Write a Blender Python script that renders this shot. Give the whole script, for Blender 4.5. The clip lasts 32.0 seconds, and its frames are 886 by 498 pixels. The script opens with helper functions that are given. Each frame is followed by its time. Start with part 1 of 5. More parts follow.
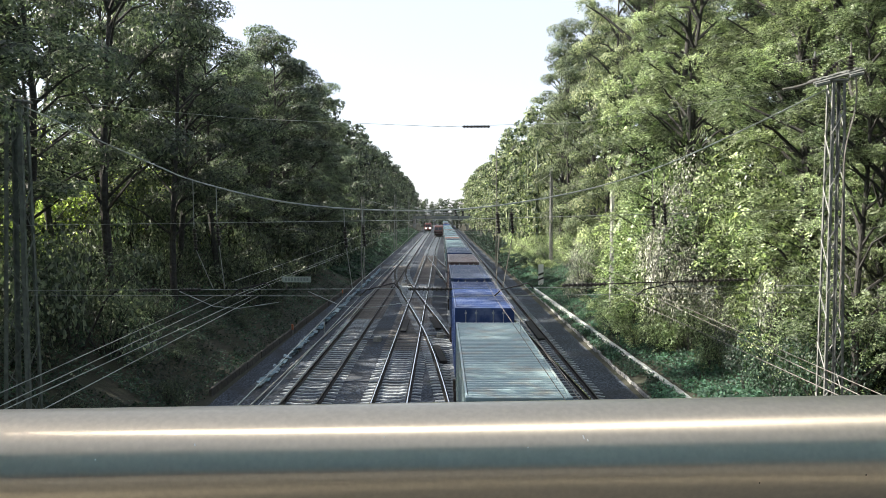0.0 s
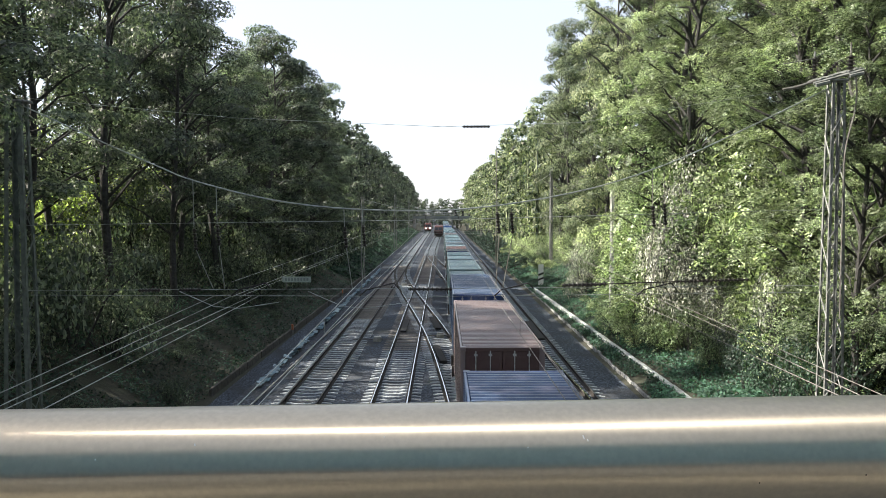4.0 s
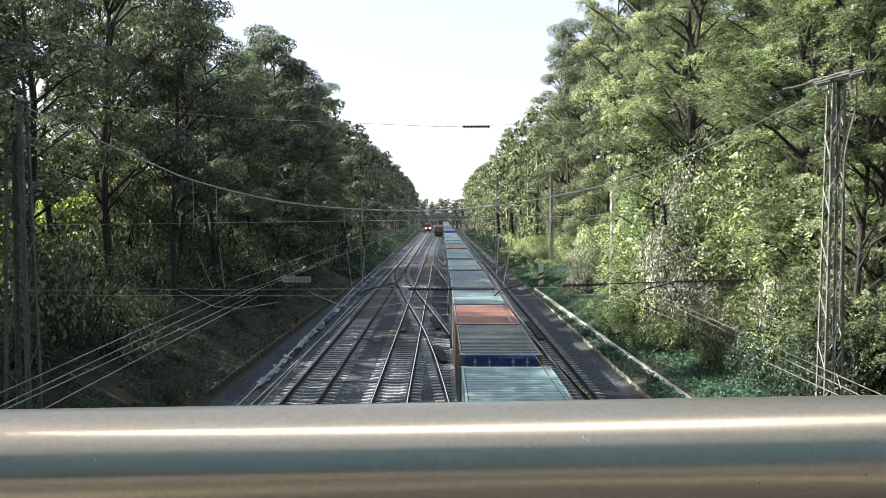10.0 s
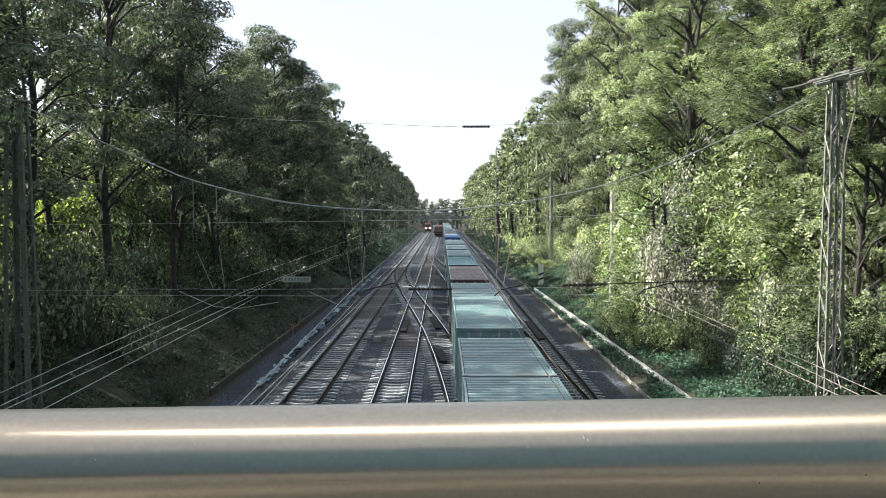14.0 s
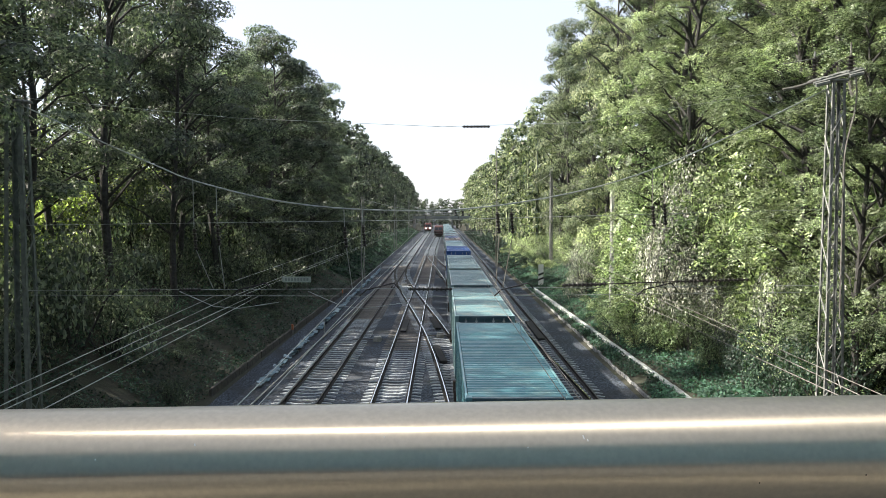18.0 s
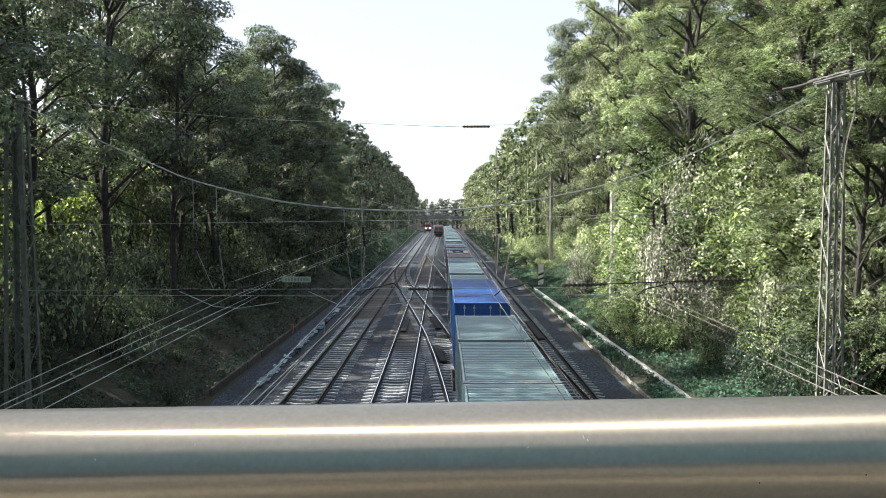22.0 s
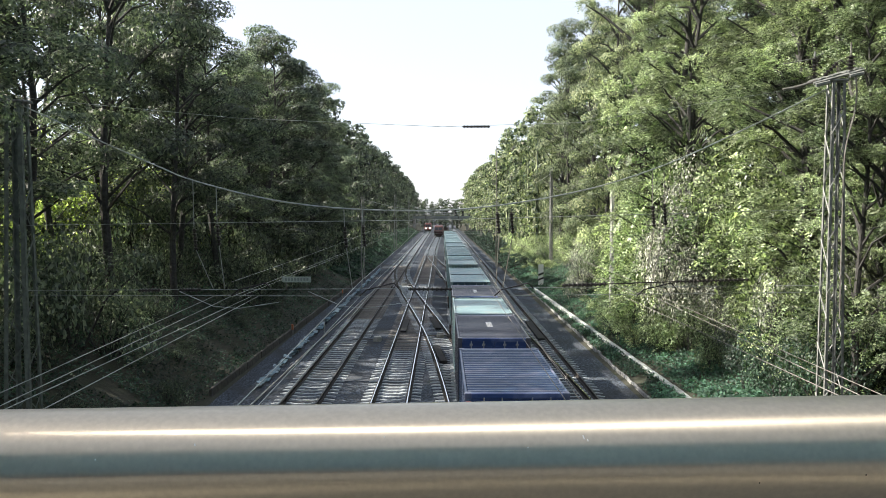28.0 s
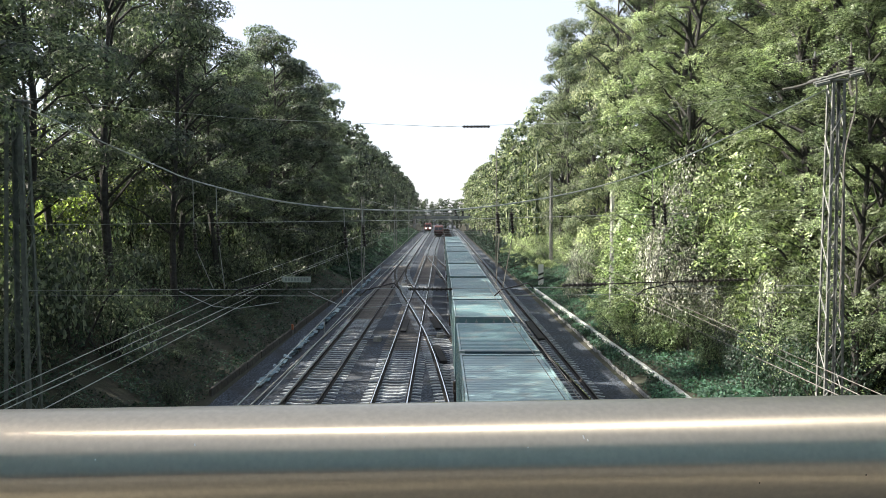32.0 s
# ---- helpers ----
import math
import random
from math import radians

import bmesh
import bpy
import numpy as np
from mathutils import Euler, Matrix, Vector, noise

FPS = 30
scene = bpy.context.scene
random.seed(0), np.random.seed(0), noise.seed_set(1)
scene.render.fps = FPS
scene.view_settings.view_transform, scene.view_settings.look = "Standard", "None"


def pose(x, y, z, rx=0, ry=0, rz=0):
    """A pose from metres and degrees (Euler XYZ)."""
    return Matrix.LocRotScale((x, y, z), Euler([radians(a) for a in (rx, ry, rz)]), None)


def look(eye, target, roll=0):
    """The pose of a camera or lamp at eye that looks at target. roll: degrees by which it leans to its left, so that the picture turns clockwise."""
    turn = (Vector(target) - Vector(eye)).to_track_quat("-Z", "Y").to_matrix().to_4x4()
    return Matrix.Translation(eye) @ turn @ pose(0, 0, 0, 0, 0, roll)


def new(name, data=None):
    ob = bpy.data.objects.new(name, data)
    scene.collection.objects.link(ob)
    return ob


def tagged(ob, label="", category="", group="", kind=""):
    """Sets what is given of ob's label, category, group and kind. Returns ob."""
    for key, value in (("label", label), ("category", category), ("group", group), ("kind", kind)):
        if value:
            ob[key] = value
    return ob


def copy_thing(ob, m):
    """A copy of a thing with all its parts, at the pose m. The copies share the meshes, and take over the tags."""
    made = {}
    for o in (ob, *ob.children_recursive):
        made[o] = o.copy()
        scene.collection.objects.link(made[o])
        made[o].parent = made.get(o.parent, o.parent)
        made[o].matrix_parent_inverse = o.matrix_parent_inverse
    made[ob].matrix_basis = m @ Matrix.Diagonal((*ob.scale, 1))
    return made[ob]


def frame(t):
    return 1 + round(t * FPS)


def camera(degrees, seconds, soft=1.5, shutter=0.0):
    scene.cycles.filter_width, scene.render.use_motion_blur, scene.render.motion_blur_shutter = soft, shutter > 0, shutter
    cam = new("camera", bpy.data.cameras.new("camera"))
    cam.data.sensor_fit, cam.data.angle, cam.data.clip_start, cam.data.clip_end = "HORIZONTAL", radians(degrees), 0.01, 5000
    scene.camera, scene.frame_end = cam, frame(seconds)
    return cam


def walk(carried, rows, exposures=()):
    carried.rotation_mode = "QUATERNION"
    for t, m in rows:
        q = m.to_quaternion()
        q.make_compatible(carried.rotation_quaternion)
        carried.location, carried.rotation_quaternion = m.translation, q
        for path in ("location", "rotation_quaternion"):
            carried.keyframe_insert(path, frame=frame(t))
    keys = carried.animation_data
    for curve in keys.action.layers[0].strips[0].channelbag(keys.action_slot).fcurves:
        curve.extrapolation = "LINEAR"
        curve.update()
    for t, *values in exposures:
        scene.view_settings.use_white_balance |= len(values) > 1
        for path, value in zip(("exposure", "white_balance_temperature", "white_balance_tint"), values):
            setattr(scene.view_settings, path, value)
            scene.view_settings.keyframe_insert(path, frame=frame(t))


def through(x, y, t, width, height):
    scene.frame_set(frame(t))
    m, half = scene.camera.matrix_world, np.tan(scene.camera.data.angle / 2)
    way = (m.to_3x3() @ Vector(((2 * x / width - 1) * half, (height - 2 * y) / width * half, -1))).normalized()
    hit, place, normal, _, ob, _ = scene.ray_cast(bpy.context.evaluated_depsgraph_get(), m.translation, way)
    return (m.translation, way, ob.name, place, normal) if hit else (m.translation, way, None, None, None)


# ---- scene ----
CAM_Z = 8.07
cam = camera(59.03, 32.0, soft=0.6)
CAM_POSE = pose(0, 0, CAM_Z, 90 - 2.605, 0, -0.08)
walk(cam, [(0.0, CAM_POSE), (32.0, CAM_POSE)], exposures=[(0.0, 1.56, 6750, 10), (32.0, 1.56, 6750, 10)])

# ---------------------------------------------------------------- light
SUN_AZ, SUN_EL = 83.0, 37.0          # degrees to the left of straight ahead, and above the horizon
world = bpy.data.worlds.new("sky")
scene.world = world
world.use_nodes = True
wn = world.node_tree.nodes
sky = wn.new("ShaderNodeTexSky")
sky.sky_type = "NISHITA"
sky.sun_disc = False
sky.sun_elevation = radians(SUN_EL)
sky.sun_rotation = radians(-SUN_AZ)
sky.air_density, sky.dust_density, sky.ozone_density = 0.8, 1.5, 0.2
wn["Background"].inputs["Strength"].default_value = 0.15
haze = wn.new("ShaderNodeMix")          # a thin white haze over the whole sky
haze.data_type = "RGBA"
haze.inputs["Factor"].default_value = 0.72
haze.inputs["B"].default_value = (2.1, 2.24, 2.5, 1)
world.node_tree.links.new(sky.outputs[0], haze.inputs["A"])
world.node_tree.links.new(haze.outputs["Result"], wn["Background"].inputs[0])
sun_dir = Vector((-math.sin(radians(SUN_AZ)) * math.cos(radians(SUN_EL)), math.cos(radians(SUN_AZ)) * math.cos(radians(SUN_EL)), math.sin(radians(SUN_EL))))
sun_data = bpy.data.lights.new("sun", "SUN")
sun_data.energy, sun_data.angle, sun_data.color = 5.0, radians(0.53), (1.0, 0.93, 0.82)
sun = new("sun", sun_data)
sun.matrix_world = look(sun_dir * 200, (0, 0, 0))

# ---------------------------------------------------------------- materials
def material(name, color, color2=None, rough=0.6, metal=0.0, scale=8.0, bump=0.0, bump_scale=None, detail=6.0, contrast=(0.35, 0.65), coat=0.0, stain=None, stain_scale=0.7, stain_at=(0.5, 0.7), vary=0.0, spec=0.5):
    """Paint, stone, metal: two colours mixed by fine noise, a coarser stain over them, bump."""
    m = bpy.data.materials.new(name)
    m.use_nodes = True
    nt = m.node_tree
    n, l = nt.nodes, nt.links
    b = n["Principled BSDF"]
    b.inputs["Roughness"].default_value, b.inputs["Metallic"].default_value = rough, metal
    b.inputs["Coat Weight"].default_value = coat
    b.inputs["Specular IOR Level"].default_value = spec
    co = n.new("ShaderNodeTexCoord")
    fine = n.new("ShaderNodeTexNoise")
    fine.inputs["Scale"].default_value, fine.inputs["Detail"].default_value = scale, detail
    l.new(co.outputs["Object"], fine.inputs["Vector"])
    ramp = n.new("ShaderNodeValToRGB")
    ramp.color_ramp.elements[0].position, ramp.color_ramp.elements[1].position = contrast
    ramp.color_ramp.elements[0].color = (*color, 1)
    ramp.color_ramp.elements[1].color = (*(color2 or tuple(c * 0.8 for c in color)), 1)
    l.new(fine.outputs["Fac"], ramp.inputs["Fac"])
    out = ramp.outputs["Color"]
    if stain:
        big = n.new("ShaderNodeTexNoise")
        big.inputs["Scale"].default_value, big.inputs["Detail"].default_value = stain_scale, 5
        l.new(co.outputs["Object"], big.inputs["Vector"])
        r2 = n.new("ShaderNodeMapRange")
        r2.inputs["From Min"].default_value, r2.inputs["From Max"].default_value = stain_at
        l.new(big.outputs["Fac"], r2.inputs["Value"])
        mix = n.new("ShaderNodeMix")
        mix.data_type = "RGBA"
        l.new(r2.outputs["Result"], mix.inputs["Factor"])
        l.new(out, mix.inputs["A"])
        mix.inputs["B"].default_value = (*stain, 1)
        out = mix.outputs["Result"]
    if vary:
        info = n.new("ShaderNodeObjectInfo")
        hsv = n.new("ShaderNodeHueSaturation")
        r3 = n.new("ShaderNodeMapRange")
        r3.inputs["To Min"].default_value, r3.inputs["To Max"].default_value = 1 - vary, 1 + vary
        l.new(info.outputs["Random"], r3.inputs["Value"])
        l.new(r3.outputs["Result"], hsv.inputs["Value"])
        l.new(out, hsv.inputs["Color"])
        out = hsv.outputs["Color"]
    l.new(out, b.inputs["Base Color"])
    if bump:
        bt = n.new("ShaderNodeTexNoise")
        bt.inputs["Scale"].default_value, bt.inputs["Detail"].default_value = bump_scale or scale * 3, 4
        l.new(co.outputs["Object"], bt.inputs["Vector"])
        bp = n.new("ShaderNodeBump")
        bp.inputs["Strength"].default_value, bp.inputs["Distance"].default_value = min(1, bump), 0.02
        l.new(bt.outputs["Fac"], bp.inputs["Height"])
        l.new(bp.outputs["Normal"], b.inputs["Normal"])
    return m


def leaf_material(name, dark, light, through=0.45, gloss=0.5, waxy=0.5):
    """Leaves: dark and light tones imitate shaded gaps and sunlit clumps; lit from both sides, with a waxy gloss."""
    m = bpy.data.materials.new(name)
    m.use_nodes = True
    nt = m.node_tree
    n, l = nt.nodes, nt.links
    b = n["Principled BSDF"]
    b.inputs["Roughness"].default_value = gloss
    b.inputs["Specular IOR Level"].default_value = waxy
    geo = n.new("ShaderNodeNewGeometry")
    ramp = n.new("ShaderNodeValToRGB")
    ramp.color_ramp.elements[0].color, ramp.color_ramp.elements[1].color = (*dark, 1), (*light, 1)
    ramp.color_ramp.elements[0].position, ramp.color_ramp.elements[1].position = 0.18, 0.86
    l.new(geo.outputs["Random Per Island"], ramp.inputs["Fac"])
    info = n.new("ShaderNodeObjectInfo")
    hsv = n.new("ShaderNodeHueSaturation")
    r3 = n.new("ShaderNodeMapRange")
    r3.inputs["To Min"].default_value, r3.inputs["To Max"].default_value = 0.6, 1.35
    r4 = n.new("ShaderNodeMapRange")
    r4.inputs["To Min"].default_value, r4.inputs["To Max"].default_value = 0.522, 0.477
    l.new(info.outputs["Random"], r3.inputs["Value"])
    l.new(info.outputs["Random"], r4.inputs["Value"])
    co = n.new("ShaderNodeTexCoord")
    big = n.new("ShaderNodeTexNoise")
    big.inputs["Scale"].default_value, big.inputs["Detail"].default_value = 0.55, 3
    l.new(co.outputs["Object"], big.inputs["Vector"])
    # wide swing of value by clump, painting depth and shadow into the crown
    r5 = n.new("ShaderNodeMapRange")
    r5.inputs["From Min"].default_value, r5.inputs["From Max"].default_value = 0.36, 0.64
    r5.inputs["To Min"].default_value, r5.inputs["To Max"].default_value = 0.32, 1.5
    l.new(big.outputs["Fac"], r5.inputs["Value"])
    mul = n.new("ShaderNodeMath")
    mul.operation = "MULTIPLY"
    l.new(r3.outputs["Result"], mul.inputs[0])
    l.new(r5.outputs["Result"], mul.inputs[1])
    l.new(mul.outputs["Value"], hsv.inputs["Value"])
    l.new(r4.outputs["Result"], hsv.inputs["Hue"])
    l.new(ramp.outputs["Color"], hsv.inputs["Color"])
    l.new(hsv.outputs["Color"], b.inputs["Base Color"])
    tr = n.new("ShaderNodeBsdfTranslucent")
    br = n.new("ShaderNodeMix")
    br.data_type, br.blend_type = "RGBA", "MULTIPLY"
    br.inputs["Factor"].default_value = 1.0
    l.new(hsv.outputs["Color"], br.inputs["A"])
    br.inputs["B"].default_value = (1.3, 1.45, 0.85, 1)
    l.new(br.outputs["Result"], tr.inputs["Color"])
    mixs = n.new("ShaderNodeMixShader")
    mixs.inputs["Fac"].default_value = through
    l.new(b.outputs["BSDF"], mixs.inputs[1])
    l.new(tr.outputs["BSDF"], mixs.inputs[2])
    l.new(mixs.outputs["Shader"], n["Material Output"].inputs["Surface"])
    return m


M_BALLAST = material("ballast", (0.013, 0.018, 0.027), (0.085, 0.11, 0.148), 0.95, scale=11, detail=3.0, contrast=(0.42, 0.62), bump=1.0, bump_scale=14, stain=(0.028, 0.031, 0.036), stain_scale=0.25, stain_at=(0.45, 0.7))
M_SOIL = material("soil", (0.02, 0.021, 0.014), (0.045, 0.045, 0.03), 0.95, scale=9, detail=5.0, bump=1.0, bump_scale=12, stain=(0.025, 0.032, 0.016), stain_scale=0.8)
M_RAIL = material("rail_head", (0.8, 0.81, 0.82), (0.66, 0.67, 0.68), 0.15, 1.0, scale=3)
M_RAILSIDE = material("rail_rust", (0.016, 0.014, 0.013), (0.028, 0.023, 0.02), 0.85, scale=20)
M_DULLRAIL = material("dull_rail_head", (0.06, 0.062, 0.066), (0.11, 0.11, 0.112), 0.5, 0.6, scale=3)
M_SLEEPER = material("sleeper_concrete", (0.4, 0.44, 0.472), (0.2, 0.225, 0.245), 0.9, scale=6, bump=0.3, vary=0.18)
M_TIMBER = material("sleeper_timber", (0.15, 0.138, 0.128), (0.25, 0.235, 0.22), 0.9, scale=9, bump=0.4, vary=0.25)
M_CONCRETE = material("concrete", (0.44, 0.44, 0.42), (0.3, 0.3, 0.28), 0.85, scale=5, bump=0.3, stain=(0.2, 0.2, 0.14), stain_scale=1.2, stain_at=(0.5, 0.75), vary=0.15)
M_PALESTEEL = material("pale_steel", (0.44, 0.45, 0.44), (0.3, 0.31, 0.3), 0.55, 0.1, scale=7)
M_STEEL = material("galvanised_steel", (0.215, 0.225, 0.22), (0.125, 0.135, 0.13), 0.6, 0.15, scale=7)
M_OLDSTEEL = material("weathered_steel", (0.2, 0.2, 0.19), (0.12, 0.11, 0.1), 0.7, 0.3, scale=6)
M_BOARD = material("dull_board", (0.24, 0.29, 0.26), (0.18, 0.22, 0.2), 0.6, scale=12)
M_LETTER = material("faded_letter", (0.1, 0.13, 0.12), (0.14, 0.17, 0.16), 0.7, scale=12)
M_KERB = material("kerb_concrete", (0.27, 0.28, 0.28), (0.14, 0.145, 0.145), 0.9, scale=6, bump=0.4, vary=0.25)
M_TROUGH = material("trough_concrete", (0.5, 0.54, 0.54), (0.27, 0.3, 0.3), 0.8, scale=5, bump=0.3, stain=(0.25, 0.29, 0.26), stain_scale=1.5, stain_at=(0.52, 0.72), vary=0.2)
# greenish mast steel with the trees' shade put into its colour
M_SHADESTEEL = material("greenish_steel", (0.12, 0.145, 0.125), (0.07, 0.085, 0.075), 0.75, 0.1, scale=6)
M_WIRE = material("wire", (0.33, 0.37, 0.36), (0.21, 0.24, 0.23), 0.45, 0.5, scale=4)
M_INSUL = material("insulator", (0.02, 0.017, 0.016), (0.012, 0.01, 0.01), 0.35, scale=5)
M_BLACK = material("black_rubber", (0.012, 0.012, 0.012), (0.025, 0.024, 0.022), 0.8, scale=9)
M_BARK = material("bark", (0.022, 0.022, 0.022), (0.05, 0.05, 0.048), 0.95, scale=9, bump=0.8)
M_TUBE = material("brushed_steel", (0.57, 0.51, 0.41), (0.51, 0.455, 0.365), 0.36, 1.0, scale=300)
M_DARKIRON = material("wagon_iron", (0.045, 0.04, 0.037), (0.08, 0.06, 0.05), 0.8, 0.2, scale=6)
M_RED = material("red_paint", (0.22, 0.03, 0.025), (0.16, 0.03, 0.025), 0.4, scale=4)
M_ORANGE = material("orange_paint", (0.42, 0.14, 0.06), (0.3, 0.1, 0.05), 0.6, scale=9)
M_WHITE = material("white_paint", (0.8, 0.8, 0.78), (0.7, 0.7, 0.67), 0.5, scale=6)
M_GLASS = material("dark_glass", (0.02, 0.025, 0.03), (0.02, 0.025, 0.03), 0.08, scale=2)
M_BRIDGE = material("bridge_paint", (0.14, 0.17, 0.17), (0.2, 0.22, 0.21), 0.7, scale=2)
M_BLUEGREY = material("trough_lid", (0.17, 0.27, 0.33), (0.1, 0.17, 0.22), 0.35, scale=4, vary=0.25)
tube_nodes = M_TUBE.node_tree
tangent = tube_nodes.nodes.new("ShaderNodeTangent")
tangent.direction_type, tangent.axis = "RADIAL", "X"
tube_nodes.links.new(tangent.outputs["Tangent"], tube_nodes.nodes["Principled BSDF"].inputs["Tangent"])
tube_nodes.nodes["Principled BSDF"].inputs["Anisotropic"].default_value = 1.0
tube_nodes.nodes["Principled BSDF"].inputs["Anisotropic Rotation"].default_value = 0.25
# Near locust crowns brighter, far ones darker: sun and shade put into the greens.
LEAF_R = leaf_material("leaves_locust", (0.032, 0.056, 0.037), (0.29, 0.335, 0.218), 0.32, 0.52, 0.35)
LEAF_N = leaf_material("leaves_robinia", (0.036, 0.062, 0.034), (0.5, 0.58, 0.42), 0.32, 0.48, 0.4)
# Leaf green of the left bank: its shade is put into this darker colour.
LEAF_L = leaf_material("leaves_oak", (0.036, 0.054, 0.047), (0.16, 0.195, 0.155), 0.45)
LEAF_P = leaf_material("leaves_bramble", (0.03, 0.04, 0.03), (0.52, 0.54, 0.48), 0.12, 0.4)
LEAF_S = leaf_material("leaves_shrub", (0.042, 0.074, 0.032), (0.47, 0.575, 0.355), 0.34, 0.5, 0.35)
# Backlight is painted into this bright yellow-green, along with strong translucency.
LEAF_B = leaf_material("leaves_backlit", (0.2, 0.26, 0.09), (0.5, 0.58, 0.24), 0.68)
LEAF_F = leaf_material("leaves_fern", (0.034, 0.085, 0.062), (0.1, 0.22, 0.145), 0.28, 0.7)
# Green darkened to carry the shade of the undergrowth and the bank's foot.
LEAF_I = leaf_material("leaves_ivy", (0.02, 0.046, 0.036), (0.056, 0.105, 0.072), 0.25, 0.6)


# ---------------------------------------------------------------- mesh helpers
def link(name, bm, mats, parent=None):
    me = bpy.data.meshes.new(name)
    bm.to_mesh(me)
    bm.free()
    for m in (mats if isinstance(mats, (list, tuple)) else [mats]):
        me.materials.append(m)
    ob = new(name, me)
    if parent:
        ob.parent = parent
    return ob


def part(name, bm, mat, parent, label=""):
    ob = link(name, bm, mat, parent)
    if label:
        ob["label"] = label
    return ob


def box(bm, x0, x1, y0, y1, z0, z1, bevel=0.0):
    g = bmesh.ops.create_cube(bm, size=1.0, matrix=Matrix.LocRotScale(((x0 + x1) / 2, (y0 + y1) / 2, (z0 + z1) / 2), None, (x1 - x0, y1 - y0, z1 - z0)))
    if bevel:
        es = list({e for v in g["verts"] for e in v.link_edges})
        bmesh.ops.bevel(bm, geom=es, offset=bevel, segments=1, affect="EDGES")
    return bm


def one_box(*a, **k):
    return box(bmesh.new(), *a, **k)


def rod(bm, a, b, r, r2=None, sides=6):
    a, b = Vector(a), Vector(b)
    d = b - a
    m = Matrix.Translation((a + b) / 2) @ d.to_track_quat("Z", "Y").to_matrix().to_4x4()
    bmesh.ops.create_cone(bm, cap_ends=True, segments=sides, radius1=r, radius2=r if r2 is None else r2, depth=d.length, matrix=m)
    return bm


def tube(bm, pts, radii, sides=6):
    """A tube along points, capped."""
    rings = []
    for i, p in enumerate(pts):
        p = Vector(p)
        d = (Vector(pts[min(i + 1, len(pts) - 1)]) - Vector(pts[max(i - 1, 0)])).normalized()
        q = d.to_track_quat("Z", "Y")
        r = radii[i] if isinstance(radii, (list, tuple)) else radii
        rings.append([bm.verts.new(p + q @ Vector((r * math.cos(2 * math.pi * k / sides), r * math.sin(2 * math.pi * k / sides), 0))) for k in range(sides)])
    for a, b in zip(rings, rings[1:]):
        for k in range(sides):
            bm.faces.new((a[k], a[(k + 1) % sides], b[(k + 1) % sides], b[k]))
    bm.faces.new(rings[0][::-1])
    bm.faces.new(rings[-1])
    return bm


def thing(name, label, category, group="", kind="", at=(0, 0, 0)):
    ob = new(name)
    ob.empty_display_size = 0.3
    ob.location = at
    return tagged(ob, label, category, group, kind)


def from_arrays(name, verts, faces, mats, parent=None):
    me = bpy.data.meshes.new(name)
    me.from_pydata(verts, [], faces)
    for m in (mats if isinstance(mats, (list, tuple)) else [mats]):
        me.materials.append(m)
    me.update()
    ob = new(name, me)
    if parent:
        ob.parent = parent
    return ob


# ---------------------------------------------------------------- ground
def ground_z(x, y):
    """Height of the ground: the flat bed of the cutting, then its banks."""
    bank = np.interp(x, (-60, -26, -20, -15.5, -11, -9.6, -9, 8.8, 9.5, 11.5, 15, 20, 26, 60), (5.5, 5.2, 4.6, 3.0, 0.7, 0.2, -0.06, -0.06, 0.12, 0.7, 2.2, 4.4, 5.2, 5.5))
    rough = 0.25 * noise.noise((x * 0.35, y * 0.35, 0)) if abs(x) > 10.5 else 0.02 * noise.noise((x * 0.8, y * 0.8, 3))
    return float(bank) + rough


def build_ground():
    xs = [-2500, -800, -300, -120, -60, -40, -30, -26, -23, -20, -18, -16, -14.5, -13, -12, -11, -10.3, -9.6, -9, -7.9, -4.1, -0.2, 3.9, 7.6, 8.2, 8.7, 9.4, 10, 10.6, 11.5, 12.3, 13.2, 14.2, 15.5, 17, 18.5, 20, 23, 26, 30, 40, 60, 120, 300, 800, 2500]
    ys = [-2500, -800, -300, -100, -60] + list(range(-40, 131, 3)) + list(range(138, 420, 12)) + [450, 520, 700, 1100, 1800, 2500]
    v = [(x, y, ground_z(x, y)) for y in ys for x in xs]
    w = len(xs)
    f, flags = [], []
    for j in range(len(ys) - 1):
        for i in range(w - 1):
            f.append((j * w + i, j * w + i + 1, (j + 1) * w + i + 1, (j + 1) * w + i))
            flags.append(0 if -9.7 < (xs[i] + xs[i + 1]) / 2 < 8.8 else 1)
    ob = from_arrays("ground", v, f, [M_BALLAST, M_SOIL])
    ob.data.polygons.foreach_set("material_index", flags)
    tagged(ob, "dark ballast bed between soil banks of the cutting", "ground", kind="structure")


build_ground()

# ---------------------------------------------------------------- tracks
GAUGE = 0.7525


def rail_mesh(path, off):
    """Rail head, web and foot along a path of (x, y)."""
    prof = [(-0.022, 0.17), (0.022, 0.17), (0.037, 0.163), (0.037, 0.135), (0.01, 0.125), (0.01, 0.03), (0.12, 0.014), (0.12, 0.0), (-0.12, 0.0), (-0.12, 0.014), (-0.01, 0.03), (-0.01, 0.125), (-0.037, 0.135), (-0.037, 0.163)]
    v, f, mi = [], [], []
    n = len(prof)
    for i, (x, y) in enumerate(path):
        a, b = path[max(i - 1, 0)], path[min(i + 1, len(path) - 1)]
        d = Vector((b[0] - a[0], b[1] - a[1])).normalized()
        nx, ny = d.y, -d.x
        for px, pz in prof:
            v.append((x + nx * (off + px), y + ny * (off + px), pz))
    for i in range(len(path) - 1):
        for k in range(n):
            f.append((i * n + k, i * n + (k + 1) % n, (i + 1) * n + (k + 1) % n, (i + 1) * n + k))
            mi.append(0 if k == 0 else 1)
    return v, f, mi


